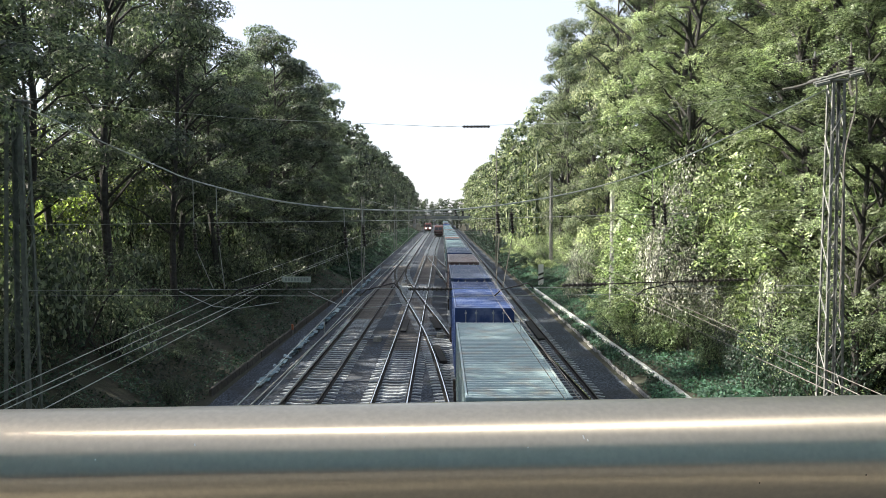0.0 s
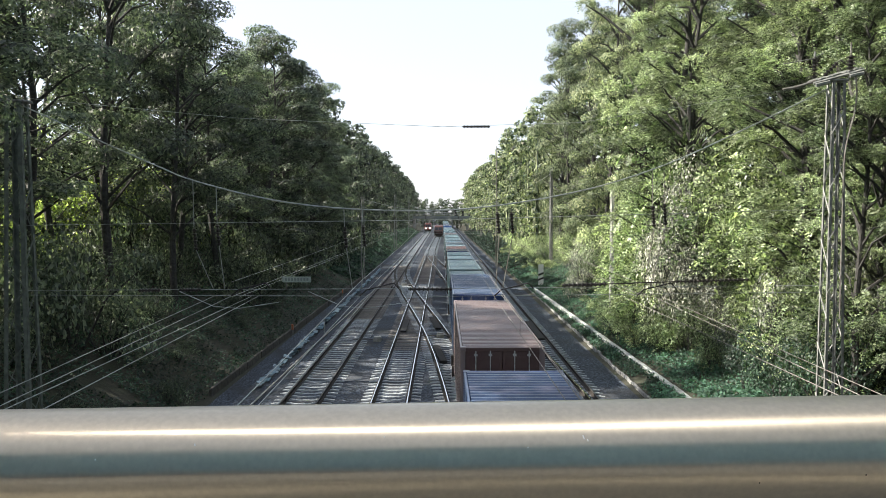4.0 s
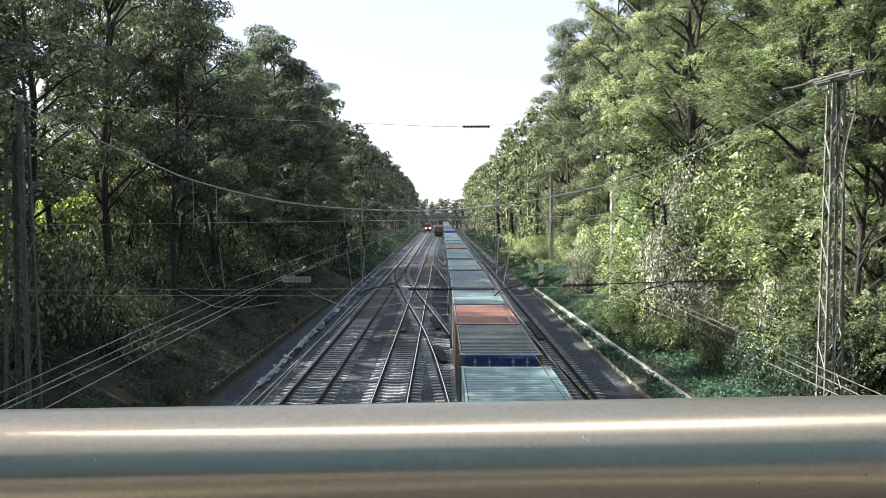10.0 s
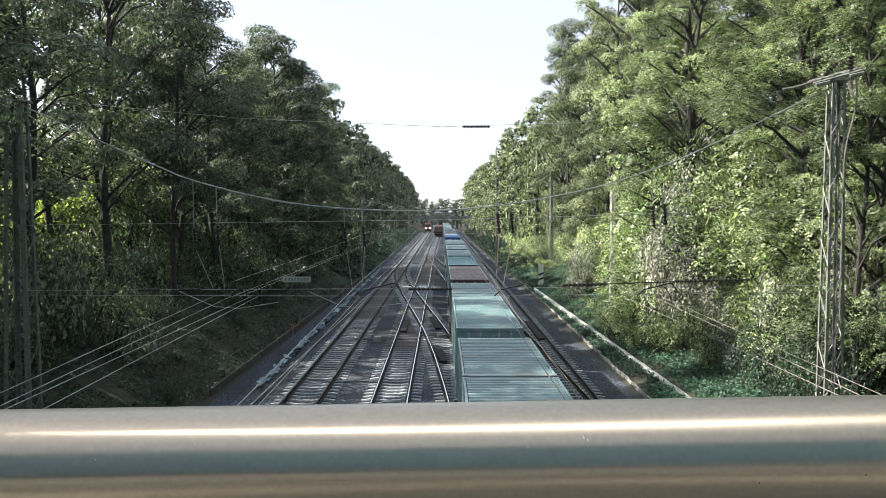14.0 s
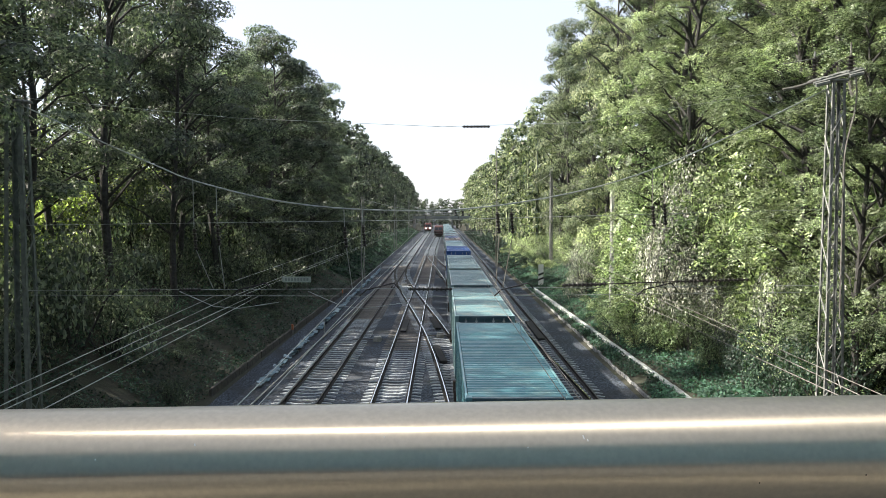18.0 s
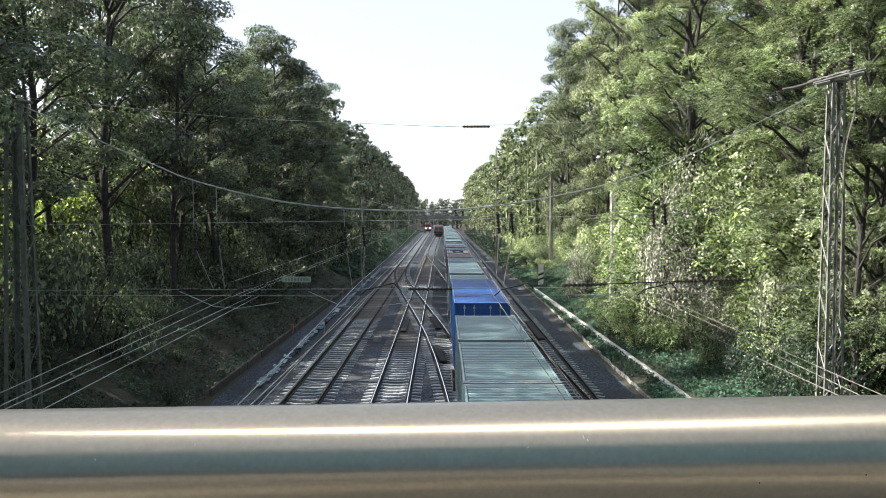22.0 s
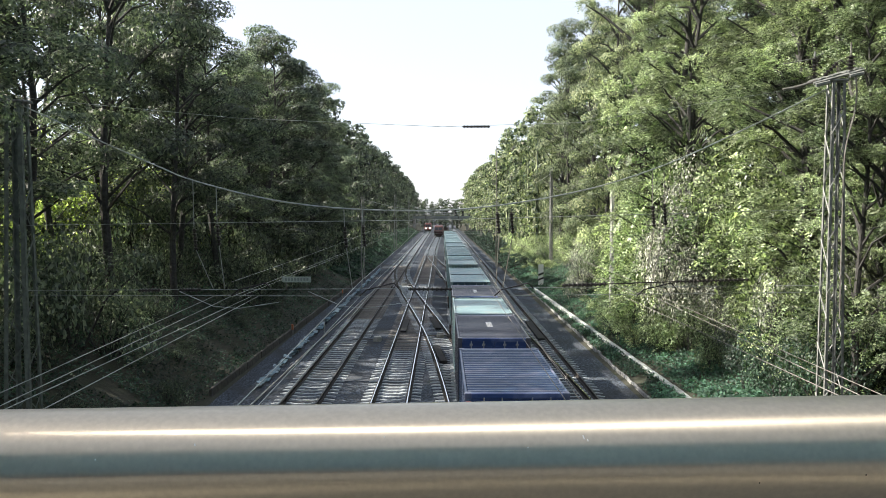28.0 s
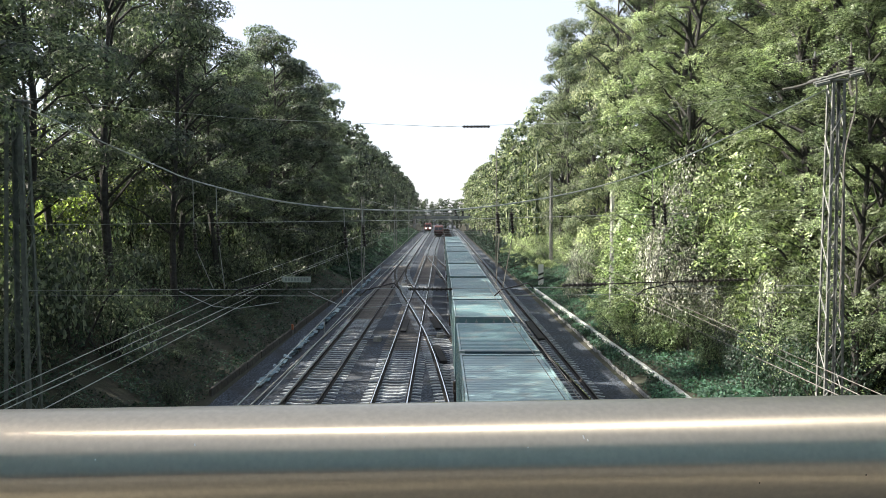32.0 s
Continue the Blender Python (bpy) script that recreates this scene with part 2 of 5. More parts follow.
def add_rail(path, off, parent, head):
    v, f, mi = rail_mesh(path, off)
    ob = from_arrays("rail", v, f, [head, M_RAILSIDE], parent)
    ob.data.polygons.foreach_set("material_index", mi)
    return ob


def sleeper_mesh(width, mat, name, dip):
    bm = bmesh.new()
    w = width / 2
    rings = []
    for x, z, t in ((-w, -0.035, 0.07), (-0.75 * w, 0.0, 0.085), (-0.42 * w, 0.0, 0.085), (-0.2 * w, -dip, 0.072), (0.2 * w, -dip, 0.072), (0.42 * w, 0.0, 0.085), (0.75 * w, 0.0, 0.085), (w, -0.035, 0.07)):
        rings.append([bm.verts.new(q) for q in ((x, -0.13, -0.14), (x, -t, z), (x, t, z), (x, 0.13, -0.14))])
    for a, b in zip(rings, rings[1:]):
        for k in range(3):
            bm.faces.new((a[k], a[k + 1], b[k + 1], b[k]))
    bm.faces.new(rings[0][::-1])
    bm.faces.new(rings[-1])
    bmesh.ops.recalc_face_normals(bm, faces=bm.faces)
    me = bpy.data.meshes.new(name)
    bm.to_mesh(me)
    bm.free()
    me.materials.append(mat)
    return me


SLEEPER = sleeper_mesh(2.6, M_SLEEPER, "sleeper", 0.04)
TIMBER = sleeper_mesh(2.7, M_TIMBER, "timber_sleeper", 0.0)


def center(points, y):
    ys, xs = [p[1] for p in points], [p[0] for p in points]
    return float(np.mean([np.interp(y + k, ys, xs) for k in range(-9, 10, 3)]))


def build_track(name, label, points, y0, y1, timber=(), sleepers=True, head=None):
    tr = thing(name, label, "railway track", kind="structure")
    steps = list(np.arange(y0, min(y1, 170), 3.0)) + list(np.arange(max(y0, min(y1, 170)), y1 + 0.1, 12.0))
    path = [(center(points, y), y) for y in steps]
    add_rail(path, -GAUGE, tr, head or M_RAIL)
    add_rail(path, GAUGE, tr, head or M_RAIL)
    if not sleepers:
        return tr
    for y in np.arange(max(y0, 1.0), y1, 0.63):
        if 29 < y < 150:
            is_t = any(a < y < b for a, b in timber)
            ob = new("sleeper", TIMBER if is_t else SLEEPER)
            ob.parent = tr
            ob.location = (center(points, y) + random.uniform(-0.02, 0.02), y + random.uniform(-0.02, 0.02), random.uniform(-0.012, 0.0))
            ob.rotation_euler = (0, 0, random.uniform(-0.008, 0.008))
    v, f = [], []
    for y in np.arange(max(y0, 1.0), y1, 0.63):
        if 29 < y < 150:
            continue
        x, k = center(points, y), len(v)
        for dx, dy, dz in ((-1.3, -0.09, 0), (1.3, -0.09, 0), (1.3, 0.09, 0), (-1.3, 0.09, 0), (-1.3, -0.13, -0.1), (1.3, -0.13, -0.1), (1.3, 0.13, -0.1), (-1.3, 0.13, -0.1)):
            v.append((x + dx, y + dy, dz))
        f += [tuple(k + i for i in q) for q in ((0, 1, 2, 3), (4, 5, 1, 0), (5, 6, 2, 1), (6, 7, 3, 2), (7, 4, 0, 3))]
    tagged(from_arrays("far_sleepers", v, f, M_SLEEPER, tr), kind="stuff")
    return tr


TRACK_A = [(-2.22, -60), (-2.22, 170), (-1.5, 260), (-1.0, 330)]
TRACK_B = [(1.745, -60), (1.745, 420)]
TRACK_C = [(5.95, -60), (5.95, 420)]
TRACK_E = [(-6.0, -60), (-6.0, 420)]
CROSS_1 = [(1.75, 14), (1.55, 24), (1.05, 33), (-0.03, 49.3), (-0.85, 57), (-2.35, 70), (-4.35, 89), (-5.5, 101), (-6.0, 114)]
CROSS_3 = [(5.95, 14), (5.9, 22), (5.6, 33.7), (5.1, 46.6), (4.3, 66), (3.3, 90), (2.3, 115), (1.745, 140)]
CROSS_2 = [(1.75, 72), (1.45, 86), (0.45, 106), (-0.9, 126), (-1.95, 145), (-2.22, 160)]
build_track("track_1", "ballasted track with concrete sleepers", TRACK_E, -40, 400, [(60, 120)], head=M_DULLRAIL)
build_track("track_2", "ballasted track with bright rails and worn sleepers", TRACK_A, -40, 330, [(46, 75), (90, 150)])
build_track("track_3", "ballasted track under the container train", TRACK_B, -40, 400)
build_track("track_4", "ballasted track beside the bank", TRACK_C, -40, 400, head=M_DULLRAIL)
build_track("crossover_1", "crossover rails between two tracks on timber sleepers", CROSS_1, 14, 114)
build_track("crossover_3", "crossover rails leaving the track beside the bank", CROSS_3, 16, 138, sleepers=False)
build_track("crossover_2", "crossover rails between two tracks", CROSS_2, 72, 160, sleepers=False)

# ---------------------------------------------------------------- the container train
def speed_path(t):
    """How far the train has come, in metres, since the clip's start."""
    return 9.574 * t + 0.08246 * t * t - 0.001031 * t ** 3


def paint(name, c, dirt=(0.25, 0.22, 0.18), at=(0.52, 0.8), rough=0.38, scale=1.2):
    c = tuple(0.72 * x for x in c)
    return material("paint_" + name, c, tuple(x * 0.82 for x in c), rough, scale=3.0, stain=dirt, stain_scale=scale, stain_at=at, bump=0.06, bump_scale=6)


PAINTS = {
    "white": paint("white", (0.36, 0.5, 0.535)), "navy": paint("navy", (0.03, 0.075, 0.25), (0.2, 0.25, 0.4), rough=0.42),
    "slate": paint("slate", (0.07, 0.12, 0.23), (0.2, 0.2, 0.28)), "mauve": paint("mauve", (0.27, 0.22, 0.22), (0.14, 0.1, 0.1)),
    "steelblue": paint("steelblue", (0.055, 0.105, 0.2), (0.16, 0.18, 0.24)), "pale": paint("pale", (0.245, 0.385, 0.415), (0.22, 0.22, 0.2)),
    "paleblue": paint("paleblue", (0.225, 0.39, 0.42), (0.3, 0.3, 0.27)), "greygreen": paint("greygreen", (0.102, 0.128, 0.128), (0.2, 0.19, 0.16)),
}
PAINTS.update({
    "orange": paint("orange", (0.34, 0.165, 0.12), (0.29, 0.19, 0.15)), "lightblue": paint("lightblue", (0.28, 0.435, 0.48), (0.3, 0.3, 0.3)),
    "rusty": paint("rusty", (0.27, 0.37, 0.385), (0.12, 0.085, 0.07), at=(0.47, 0.64), scale=0.9), "greyblue": paint("greyblue", (0.14, 0.26, 0.33), (0.25, 0.25, 0.25)),
    "patched": paint("patched", (0.25, 0.39, 0.42), (0.15, 0.155, 0.15), at=(0.54, 0.72)), "turquoise": paint("turquoise", (0.119, 0.323, 0.383), (0.2, 0.3, 0.3)),
    "blue": paint("blue", (0.018, 0.115, 0.43), (0.1, 0.17, 0.45), at=(0.6, 0.85)), "brown": paint("brown", (0.128, 0.076, 0.072), (0.1, 0.07, 0.06)),
    "darkgrey": paint("darkgrey", (0.085, 0.092, 0.125), (0.14, 0.14, 0.15)), "teal": paint("teal", (0.051, 0.111, 0.145), (0.1, 0.14, 0.15)),
})
M_LOCKBAR = material("lock_bar", (0.45, 0.47, 0.48), (0.3, 0.32, 0.33), 0.45, 0.5, scale=8)
FLOOR = 1.155 + 0.17          # wagon deck above the sleepers


def wave_sheet(length, width, pitch, depth, across):
    """A corrugated sheet in the xy plane, trapezoid ribs; across: ribs run along x."""
    prof, s = [], -length / 2
    n = max(1, int(round(length / pitch)))
    p = length / n
    for i in range(n):
        prof += [(s, 0), (s + p * 0.32, 0), (s + p * 0.5, depth), (s + p * 0.82, depth)]
        s += p
    prof.append((length / 2, 0))
    v, f = [], []
    for q, h in prof:
        v += [(-width / 2, q, h), (width / 2, q, h)]
    for i in range(len(prof) - 1):
        f.append((2 * i, 2 * i + 1, 2 * i + 3, 2 * i + 2))
    return v, f


def sheet_mesh(name, v, f, m=None, flip=False):
    me = bpy.data.meshes.new(name)
    if m is not None:
        v = [tuple(m @ Vector(p)) for p in v]
    me.from_pydata(v, [], [q[::-1] if flip else q for q in f])
    me.update()
    return me


def bm_mesh(name, bm):
    me = bpy.data.meshes.new(name)
    bm.to_mesh(me)
    bm.free()
    return me


MESHES = {}


def container_meshes(length, height, smooth):
    """The parts of a freight container of that size; its base centre is the origin, the camera-side end at -y."""
    key = (length, height, smooth)
    if key in MESHES:
        return MESHES[key]
    L, W, H = length, 2.438, height
    d = {}
    v, f = wave_sheet(L - 0.24, W - 0.16, 0.26, 0.046 if not smooth else 0.012, True)
    d["roof"] = sheet_mesh("roof", [(x, y, z + H - 0.05) for x, y, z in v], f)
    v, f = wave_sheet(L - 0.3, H - 0.3, 0.278, 0.036, True)
    rot = Matrix.Translation((-W / 2 + 0.045, 0, H / 2)) @ Matrix.Rotation(radians(-90), 4, "Y")
    d["side_wall"] = sheet_mesh("side_wall", v, f, rot, True)
    rail = bmesh.new()
    box(rail, -W / 2, -W / 2 + 0.07, -L / 2 + 0.15, L / 2 - 0.15, H - 0.1, H - 0.01, 0.012)
    d["top_rail"] = bm_mesh("top_rail", rail)
    rail = bmesh.new()
    box(rail, -W / 2, -W / 2 + 0.06, -L / 2 + 0.15, L / 2 - 0.15, 0.0, 0.16)
    d["bottom_rail"] = bm_mesh("bottom_rail", rail)
    b = bmesh.new()
    box(b, -W / 2 + 0.15, W / 2 - 0.15, -L / 2, -L / 2 + 0.15, H - 0.13, H - 0.005, 0.012)
    d["header"] = bm_mesh("header", b)
    b = bmesh.new()
    box(b, -W / 2, -W / 2 + 0.15, -L / 2 + 0.002, -L / 2 + 0.15, 0.1, H - 0.12, 0.012)
    d["corner_post"] = bm_mesh("corner_post", b)
    b = bmesh.new()
    box(b, -W / 2 - 0.004, -W / 2 + 0.16, -L / 2 - 0.004, -L / 2 + 0.18, H - 0.12, H + 0.004, 0.01)
    d["corner_casting"] = bm_mesh("corner_casting", b)
    b = bmesh.new()
    box(b, -W / 2 + 0.15, -0.006, -L / 2 + 0.03, -L / 2 + 0.07, 0.12, H - 0.13, 0.008)
    for i in range(4):
        z = 0.32 + i * (H - 0.9) / 3
        box(b, -W / 2 + 0.22, -0.08, -L / 2 + 0.018, -L / 2 + 0.032, z, z + 0.3, 0.006)
    d["door"] = bm_mesh("door", b)
    b = bmesh.new()
    rod(b, (-W / 2 + 0.45, -L / 2 - 0.005, 0.1), (-W / 2 + 0.45, -L / 2 - 0.005, H - 0.1), 0.019)
    for z in (0.25, 0.9, H * 0.5, H - 0.9, H - 0.25):
        box(b, -W / 2 + 0.4, -W / 2 + 0.5, -L / 2 - 0.02, -L / 2 + 0.03, z, z + 0.06)
    d["lock_bar"] = bm_mesh("lock_bar", b)
    b = bmesh.new()
    box(b, -W / 2 + 0.1, W / 2 - 0.1, L / 2 - 0.1, L / 2 - 0.02, 0.1, H - 0.06)
    d["end_wall"] = bm_mesh("end_wall", b)
    v, f = wave_sheet(W - 0.3, H - 0.24, 0.25, 0.04, True)
    turn = Matrix.Translation((0, -L / 2 + 0.06, H / 2)) @ Matrix(((0, 1, 0, 0), (0, 0, 1, 0), (1, 0, 0, 0), (0, 0, 0, 1)))
    d["front_wall"] = sheet_mesh("front_wall", v, f, turn, True)
    b = bmesh.new()
    box(b, -W / 2 + 0.05, W / 2 - 0.05, -L / 2 + 0.1, L / 2 - 0.1, 0.05, 0.15)
    d["floor"] = bm_mesh("floor_plate", b)
    MESHES[key] = d
    return d


MIRROR_X = Matrix.Diagonal((-1, 1, 1, 1))
MIRROR_Y = Matrix.Diagonal((1, -1, 1, 1))


def put(name, me, mat, parent, m=Matrix.Identity(4)):
    """A part on shared mesh data with a paint of its own."""
    ob = new(name, me)
    if not me.materials:
        me.materials.append(mat)
    ob.material_slots[0].link = "OBJECT"
    ob.material_slots[0].material = mat
    ob.parent = parent
    ob.matrix_basis = m
    return ob


def container(length, height, mat, label, smooth=False, door=None, bars=True):
    d = container_meshes(length, height, smooth)
    c = thing("container", label, "container", "containers on the train")
    door = door or mat
    put("roof", d["roof"], mat, c)
    for m in (Matrix.Identity(4), MIRROR_X):
        put("side_wall", d["side_wall"], mat, c, m)
        put("top_rail", d["top_rail"], mat, c, m)
        put("bottom_rail", d["bottom_rail"], mat, c, m)
        if bars:
            leaf = put("door", d["door"], door, c, m)
            put("lock_bar", d["lock_bar"], M_LOCKBAR, leaf)
            put("lock_bar", d["lock_bar"], M_LOCKBAR, leaf, Matrix.Translation((0.42, 0, 0)))
        for m2 in (Matrix.Identity(4), MIRROR_Y):
            put("corner_post", d["corner_post"], mat, c, m @ m2)
            put("corner_casting", d["corner_casting"], mat, c, m @ m2)
    for m2 in (Matrix.Identity(4), MIRROR_Y):
        put("header", d["header"], door, c, m2)
    if not bars:
        put("front_wall", d["front_wall"], door, c)
    put("end_wall", d["end_wall"], mat, c)
    put("floor_plate", d["floor"], M_DARKIRON, c)
    return c


STD, HIGH, SHORT, LONG = 2.591, 2.896, 6.06, 12.19
RIBBED, SMOOTH = False, True
# start, length, height, paint, words, smooth roof, door paint; metres from the camera at the clip's start
LOADS = [
    (3.9, LONG, STD, "paleblue", "pale blue", RIBBED, ""), (17.5, LONG, STD, "white", "silvery white", RIBBED, ""), (31.8, LONG, HIGH, "navy", "dark blue", RIBBED, "navy"),
    (46.4, LONG, HIGH, "slate", "slate blue", RIBBED, "navy"), (61.9, LONG, HIGH, "mauve", "faded brown", RIBBED, "brown"),
    (76.7, LONG, HIGH, "steelblue", "steel blue", RIBBED, "navy"), (89.6, SHORT, STD, "pale", "pale grey green", RIBBED, ""),
    (97.7, SHORT, STD, "pale", "pale grey", RIBBED, ""), (103.9, SHORT, STD, "pale", "dusty pale grey", RIBBED, ""),
    (111.2, SHORT, STD, "paleblue", "pale blue", SMOOTH, ""), (118.0, SHORT, STD, "paleblue", "faded pale blue", RIBBED, ""),
    (125.8, SHORT, STD, "greygreen", "dark grey green", RIBBED, "navy"), (132.3, SHORT, STD, "orange", "faded orange red", RIBBED, ""),
    (139.0, SHORT, STD, "lightblue", "light blue", RIBBED, ""), (146.9, SHORT, STD, "rusty", "rust-stained white", RIBBED, ""),
    (153.4, SHORT, STD, "greyblue", "grey blue", RIBBED, ""), (161.0, SHORT, STD, "patched", "patched pale", RIBBED, ""),
    (167.3, SHORT, STD, "patched", "stained pale", RIBBED, ""), (175.6, LONG, STD, "paleblue", "pale blue", RIBBED, ""),
    (188.1, SHORT, STD, "pale", "pale grey", RIBBED, ""), (196.5, LONG, STD, "mauve", "faded brown", RIBBED, "brown"),
    (210.5, LONG, STD, "turquoise", "turquoise", RIBBED, "teal"), (224.6, LONG, STD, "paleblue", "pale blue", RIBBED, "teal"),
    (238.3, LONG, STD, "pale", "pale grey blue", RIBBED, "teal"), (252.4, SHORT, STD, "pale", "pale grey", RIBBED, ""),
    (258.6, SHORT, STD, "patched", "dirty pale", RIBBED, ""), (265.2, SHORT, STD, "patched", "soot-stained pale", RIBBED, ""),
    (273.2, LONG, HIGH, "blue", "bright blue", RIBBED, "blue"), (286.3, SHORT, STD, "pale", "pale grey green", RIBBED, ""),
    (293.9, LONG, STD, "paleblue", "pale blue", SMOOTH, ""), (307.2, SHORT, STD, "greyblue", "grey blue", RIBBED, ""),
    (314.7, SHORT, STD, "brown", "dark brown", RIBBED, ""), (328.0, SHORT, STD, "slate", "violet blue", RIBBED, "navy"),
    (336.0, SHORT, STD, "darkgrey", "dark grey", RIBBED, "navy"), (342.5, SHORT, STD, "pale", "pale cyan", SMOOTH, ""),
    (349.2, SHORT, STD, "darkgrey", "slate grey", RIBBED, "navy"), (357.5, SHORT, STD, "paleblue", "round-cornered pale", SMOOTH, "teal"),
    (363.8, SHORT, STD, "paleblue", "round-cornered pale", SMOOTH, "teal"), (374.0, SHORT, STD, "pale", "pale cyan", SMOOTH, "plain"),
    (380.5, SHORT, STD, "paleblue", "pale blue", RIBBED, "teal"), (388.4, SHORT, STD, "paleblue", "pale blue", RIBBED, ""),
    (395.1, LONG, STD, "pale", "pale grey", RIBBED, ""), (409.0, LONG, STD, "lightblue", "light blue", RIBBED, ""),
    (423.0, SHORT, STD, "pale", "pale grey", RIBBED, ""), (429.3, LONG, STD, "paleblue", "pale blue", RIBBED, ""),
    (443.0, LONG, STD, "pale", "pale cyan", RIBBED, ""), (457.0, LONG, STD, "lightblue", "light blue", RIBBED, ""),
    (471.0, LONG, STD, "pale", "pale grey", RIBBED, ""), (485.0, LONG, STD, "paleblue", "pale blue", RIBBED, ""),
]
TANK_AT = 321.2


def wagon_ends():
    """Where each wagon begins and ends: a new one wherever two loads stand well apart, then a rake of empty ones."""
    spans = sorted([(a, a + length) for a, length, *rest in LOADS] + [(TANK_AT, TANK_AT + SHORT)])
    ends, first = [], spans[0][0]
    for (a, b), (c, d) in zip(spans, spans[1:]):
        if c - b > 1.15:
            ends.append((first - 0.45, b + 0.45))
            first = c
    ends.append((first - 0.45, spans[-1][1] + 0.45))
    y = ends[-1][1]
    return ends + [(y + 0.5 + 19.6 * k, y + 19.6 * (k + 1)) for k in range(10)]


def tank_container():
    t = thing("tank_container", "red-framed tank container with silver tank and ribbed walkways", "tank container")
    bm = bmesh.new()
    L, W, H = 6.06, 2.438, 2.591
    for x in (-W / 2, W / 2 - 0.12):
        part("top_rail", one_box(x, x + 0.12, -L / 2, L / 2, H - 0.12, H, 0.01), M_RED, t)
        part("bottom_rail", one_box(x, x + 0.12, -L / 2, L / 2, 0.0, 0.14, 0.01), M_RED, t)
        for y in (-L / 2, L / 2 - 0.14):
            part("corner_post", one_box(x, x + 0.12, y, y + 0.14, 0.14, H - 0.12, 0.01), M_RED, t)
    for y in (-L / 2, -0.9, 0.75, L / 2 - 0.12):
        part("cross_beam", one_box(-W / 2 + 0.12, W / 2 - 0.12, y, y + 0.08, H - 0.12, H - 0.05, 0.01), M_RED if abs(y) > 2 else M_STEEL, t)
    rod(bm, (0, -L / 2 + 0.25, 1.28), (0, L / 2 - 0.25, 1.28), 1.08, sides=32)
    bmesh.ops.bevel(bm, geom=[e for e in bm.edges if len(e.link_faces) == 2 and e.calc_face_angle(0) > 1], offset=0.2, segments=3, affect="EDGES")
    for f in bm.faces:
        f.smooth = True
    part("tank", bm, PAINTS["white"], t, "silver tank barrel")
    for s_ in (-1, 1):
        v, f = wave_sheet(0.5, L - 0.3, 0.125, 0.02, True)
        w = sheet_mesh("walkway", [(y_, x_, z_) for x_, y_, z_ in v], f)
        w.materials.append(M_STEEL)
        ob = new("walkway", w)
        ob.parent = t
        ob.location = (s_ * 0.82, 0, H - 0.01)
    for y in (-1.75, 1.75):
        bm = bmesh.new()
        bmesh.ops.create_uvsphere(bm, u_segments=24, v_segments=10, radius=1.0, matrix=Matrix.LocRotScale((0, y, 2.3), None, (0.68, 0.85, 0.24)))
        for f in bm.faces:
            f.smooth = True
        part("dome", bm, PAINTS["white"], t, "bright silver domed tank top")
    part("hose_tray", one_box(-0.56, 0.56, -0.72, 0.66, 2.36, 2.46, 0.02), PAINTS["pale"], t)
    return t


TRAIN = []          # (thing, distance at the start, height)


def build_train():
    for start, length, height, colour, words, smooth, door in LOADS:
        size = "forty-foot" if length > 7 else "twenty-foot"
        c = container(length, height, PAINTS[colour], f"{words} {size} freight container riding on a flat wagon", bool(smooth), PAINTS.get(door), door != "plain")
        TRAIN.append((c, start + length / 2, FLOOR))
    TRAIN.append((tank_container(), TANK_AT + 3.03, FLOOR))
    for k, y0, y1 in ((33, -0.4, 1.0), (35, -1.0, 0.4)):
        c, length, height = TRAIN[k][0], LOADS[k][1], LOADS[k][2]
        part("marking", one_box(-0.08, 0.14, y0, y1, height - 0.012, height - 0.006), M_WHITE, c, "white rectangular roof marking")
    for a, b in wagon_ends():
        TRAIN.append((flat_wagon(b - a), (a + b) / 2, 0.0))


def flat_wagon(length):
    w = thing("flat_wagon", "dark iron container flat wagon on two bogies", "wagon", "wagons of the train")
    bm = bmesh.new()
    for x in (-1.05, 0.95):
        box(bm, x, x + 0.1, -length / 2 + 0.4, length / 2 - 0.4, 0.85, FLOOR - 0.004)
    for y in np.linspace(-length / 2 + 0.4, length / 2 - 0.5, 7):
        box(bm, -0.95, 0.95, y, y + 0.12, 0.95, FLOOR - 0.008)
    part("frame", bm, M_DARKIRON, w)
    for s in (-1, 1):
        part("end_beam", one_box(-1.3, 1.3, s * (length / 2 - 0.35) - 0.1, s * (length / 2 - 0.35) + 0.1, 0.8, 1.3, 0.02), M_DARKIRON, w)
        for x in (-0.875, 0.875):
            bm = bmesh.new()
            rod(bm, (x, s * (length / 2 - 0.3), 1.08), (x, s * length / 2, 1.08), 0.09, sides=8)
            rod(bm, (x, s * (length / 2), 1.08), (x, s * (length / 2 + 0.06), 1.08), 0.2, sides=10)
            part("buffer", bm, M_DARKIRON, w)
        bm = bmesh.new()
        yb = s * (length / 2 - 2.2)
        for x in (-1.02, 0.98):
            box(bm, x, x + 0.06, yb - 1.2, yb + 1.2, 0.5, 0.8, 0.02)
        box(bm, -1.0, 1.0, yb - 0.2, yb + 0.2, 0.55, 0.9)
        bogie = part("bogie", bm, M_DARKIRON, w)
        for dy in (-0.9, 0.9):
            for x in (-0.75, 0.75):
                bm = bmesh.new()
                rod(bm, (x - 0.06, yb + dy, 0.63), (x + 0.06, yb + dy, 0.63), 0.46, sides=16)
                part("wheel", bm, M_OLDSTEEL, bogie)
    return w


build_train()

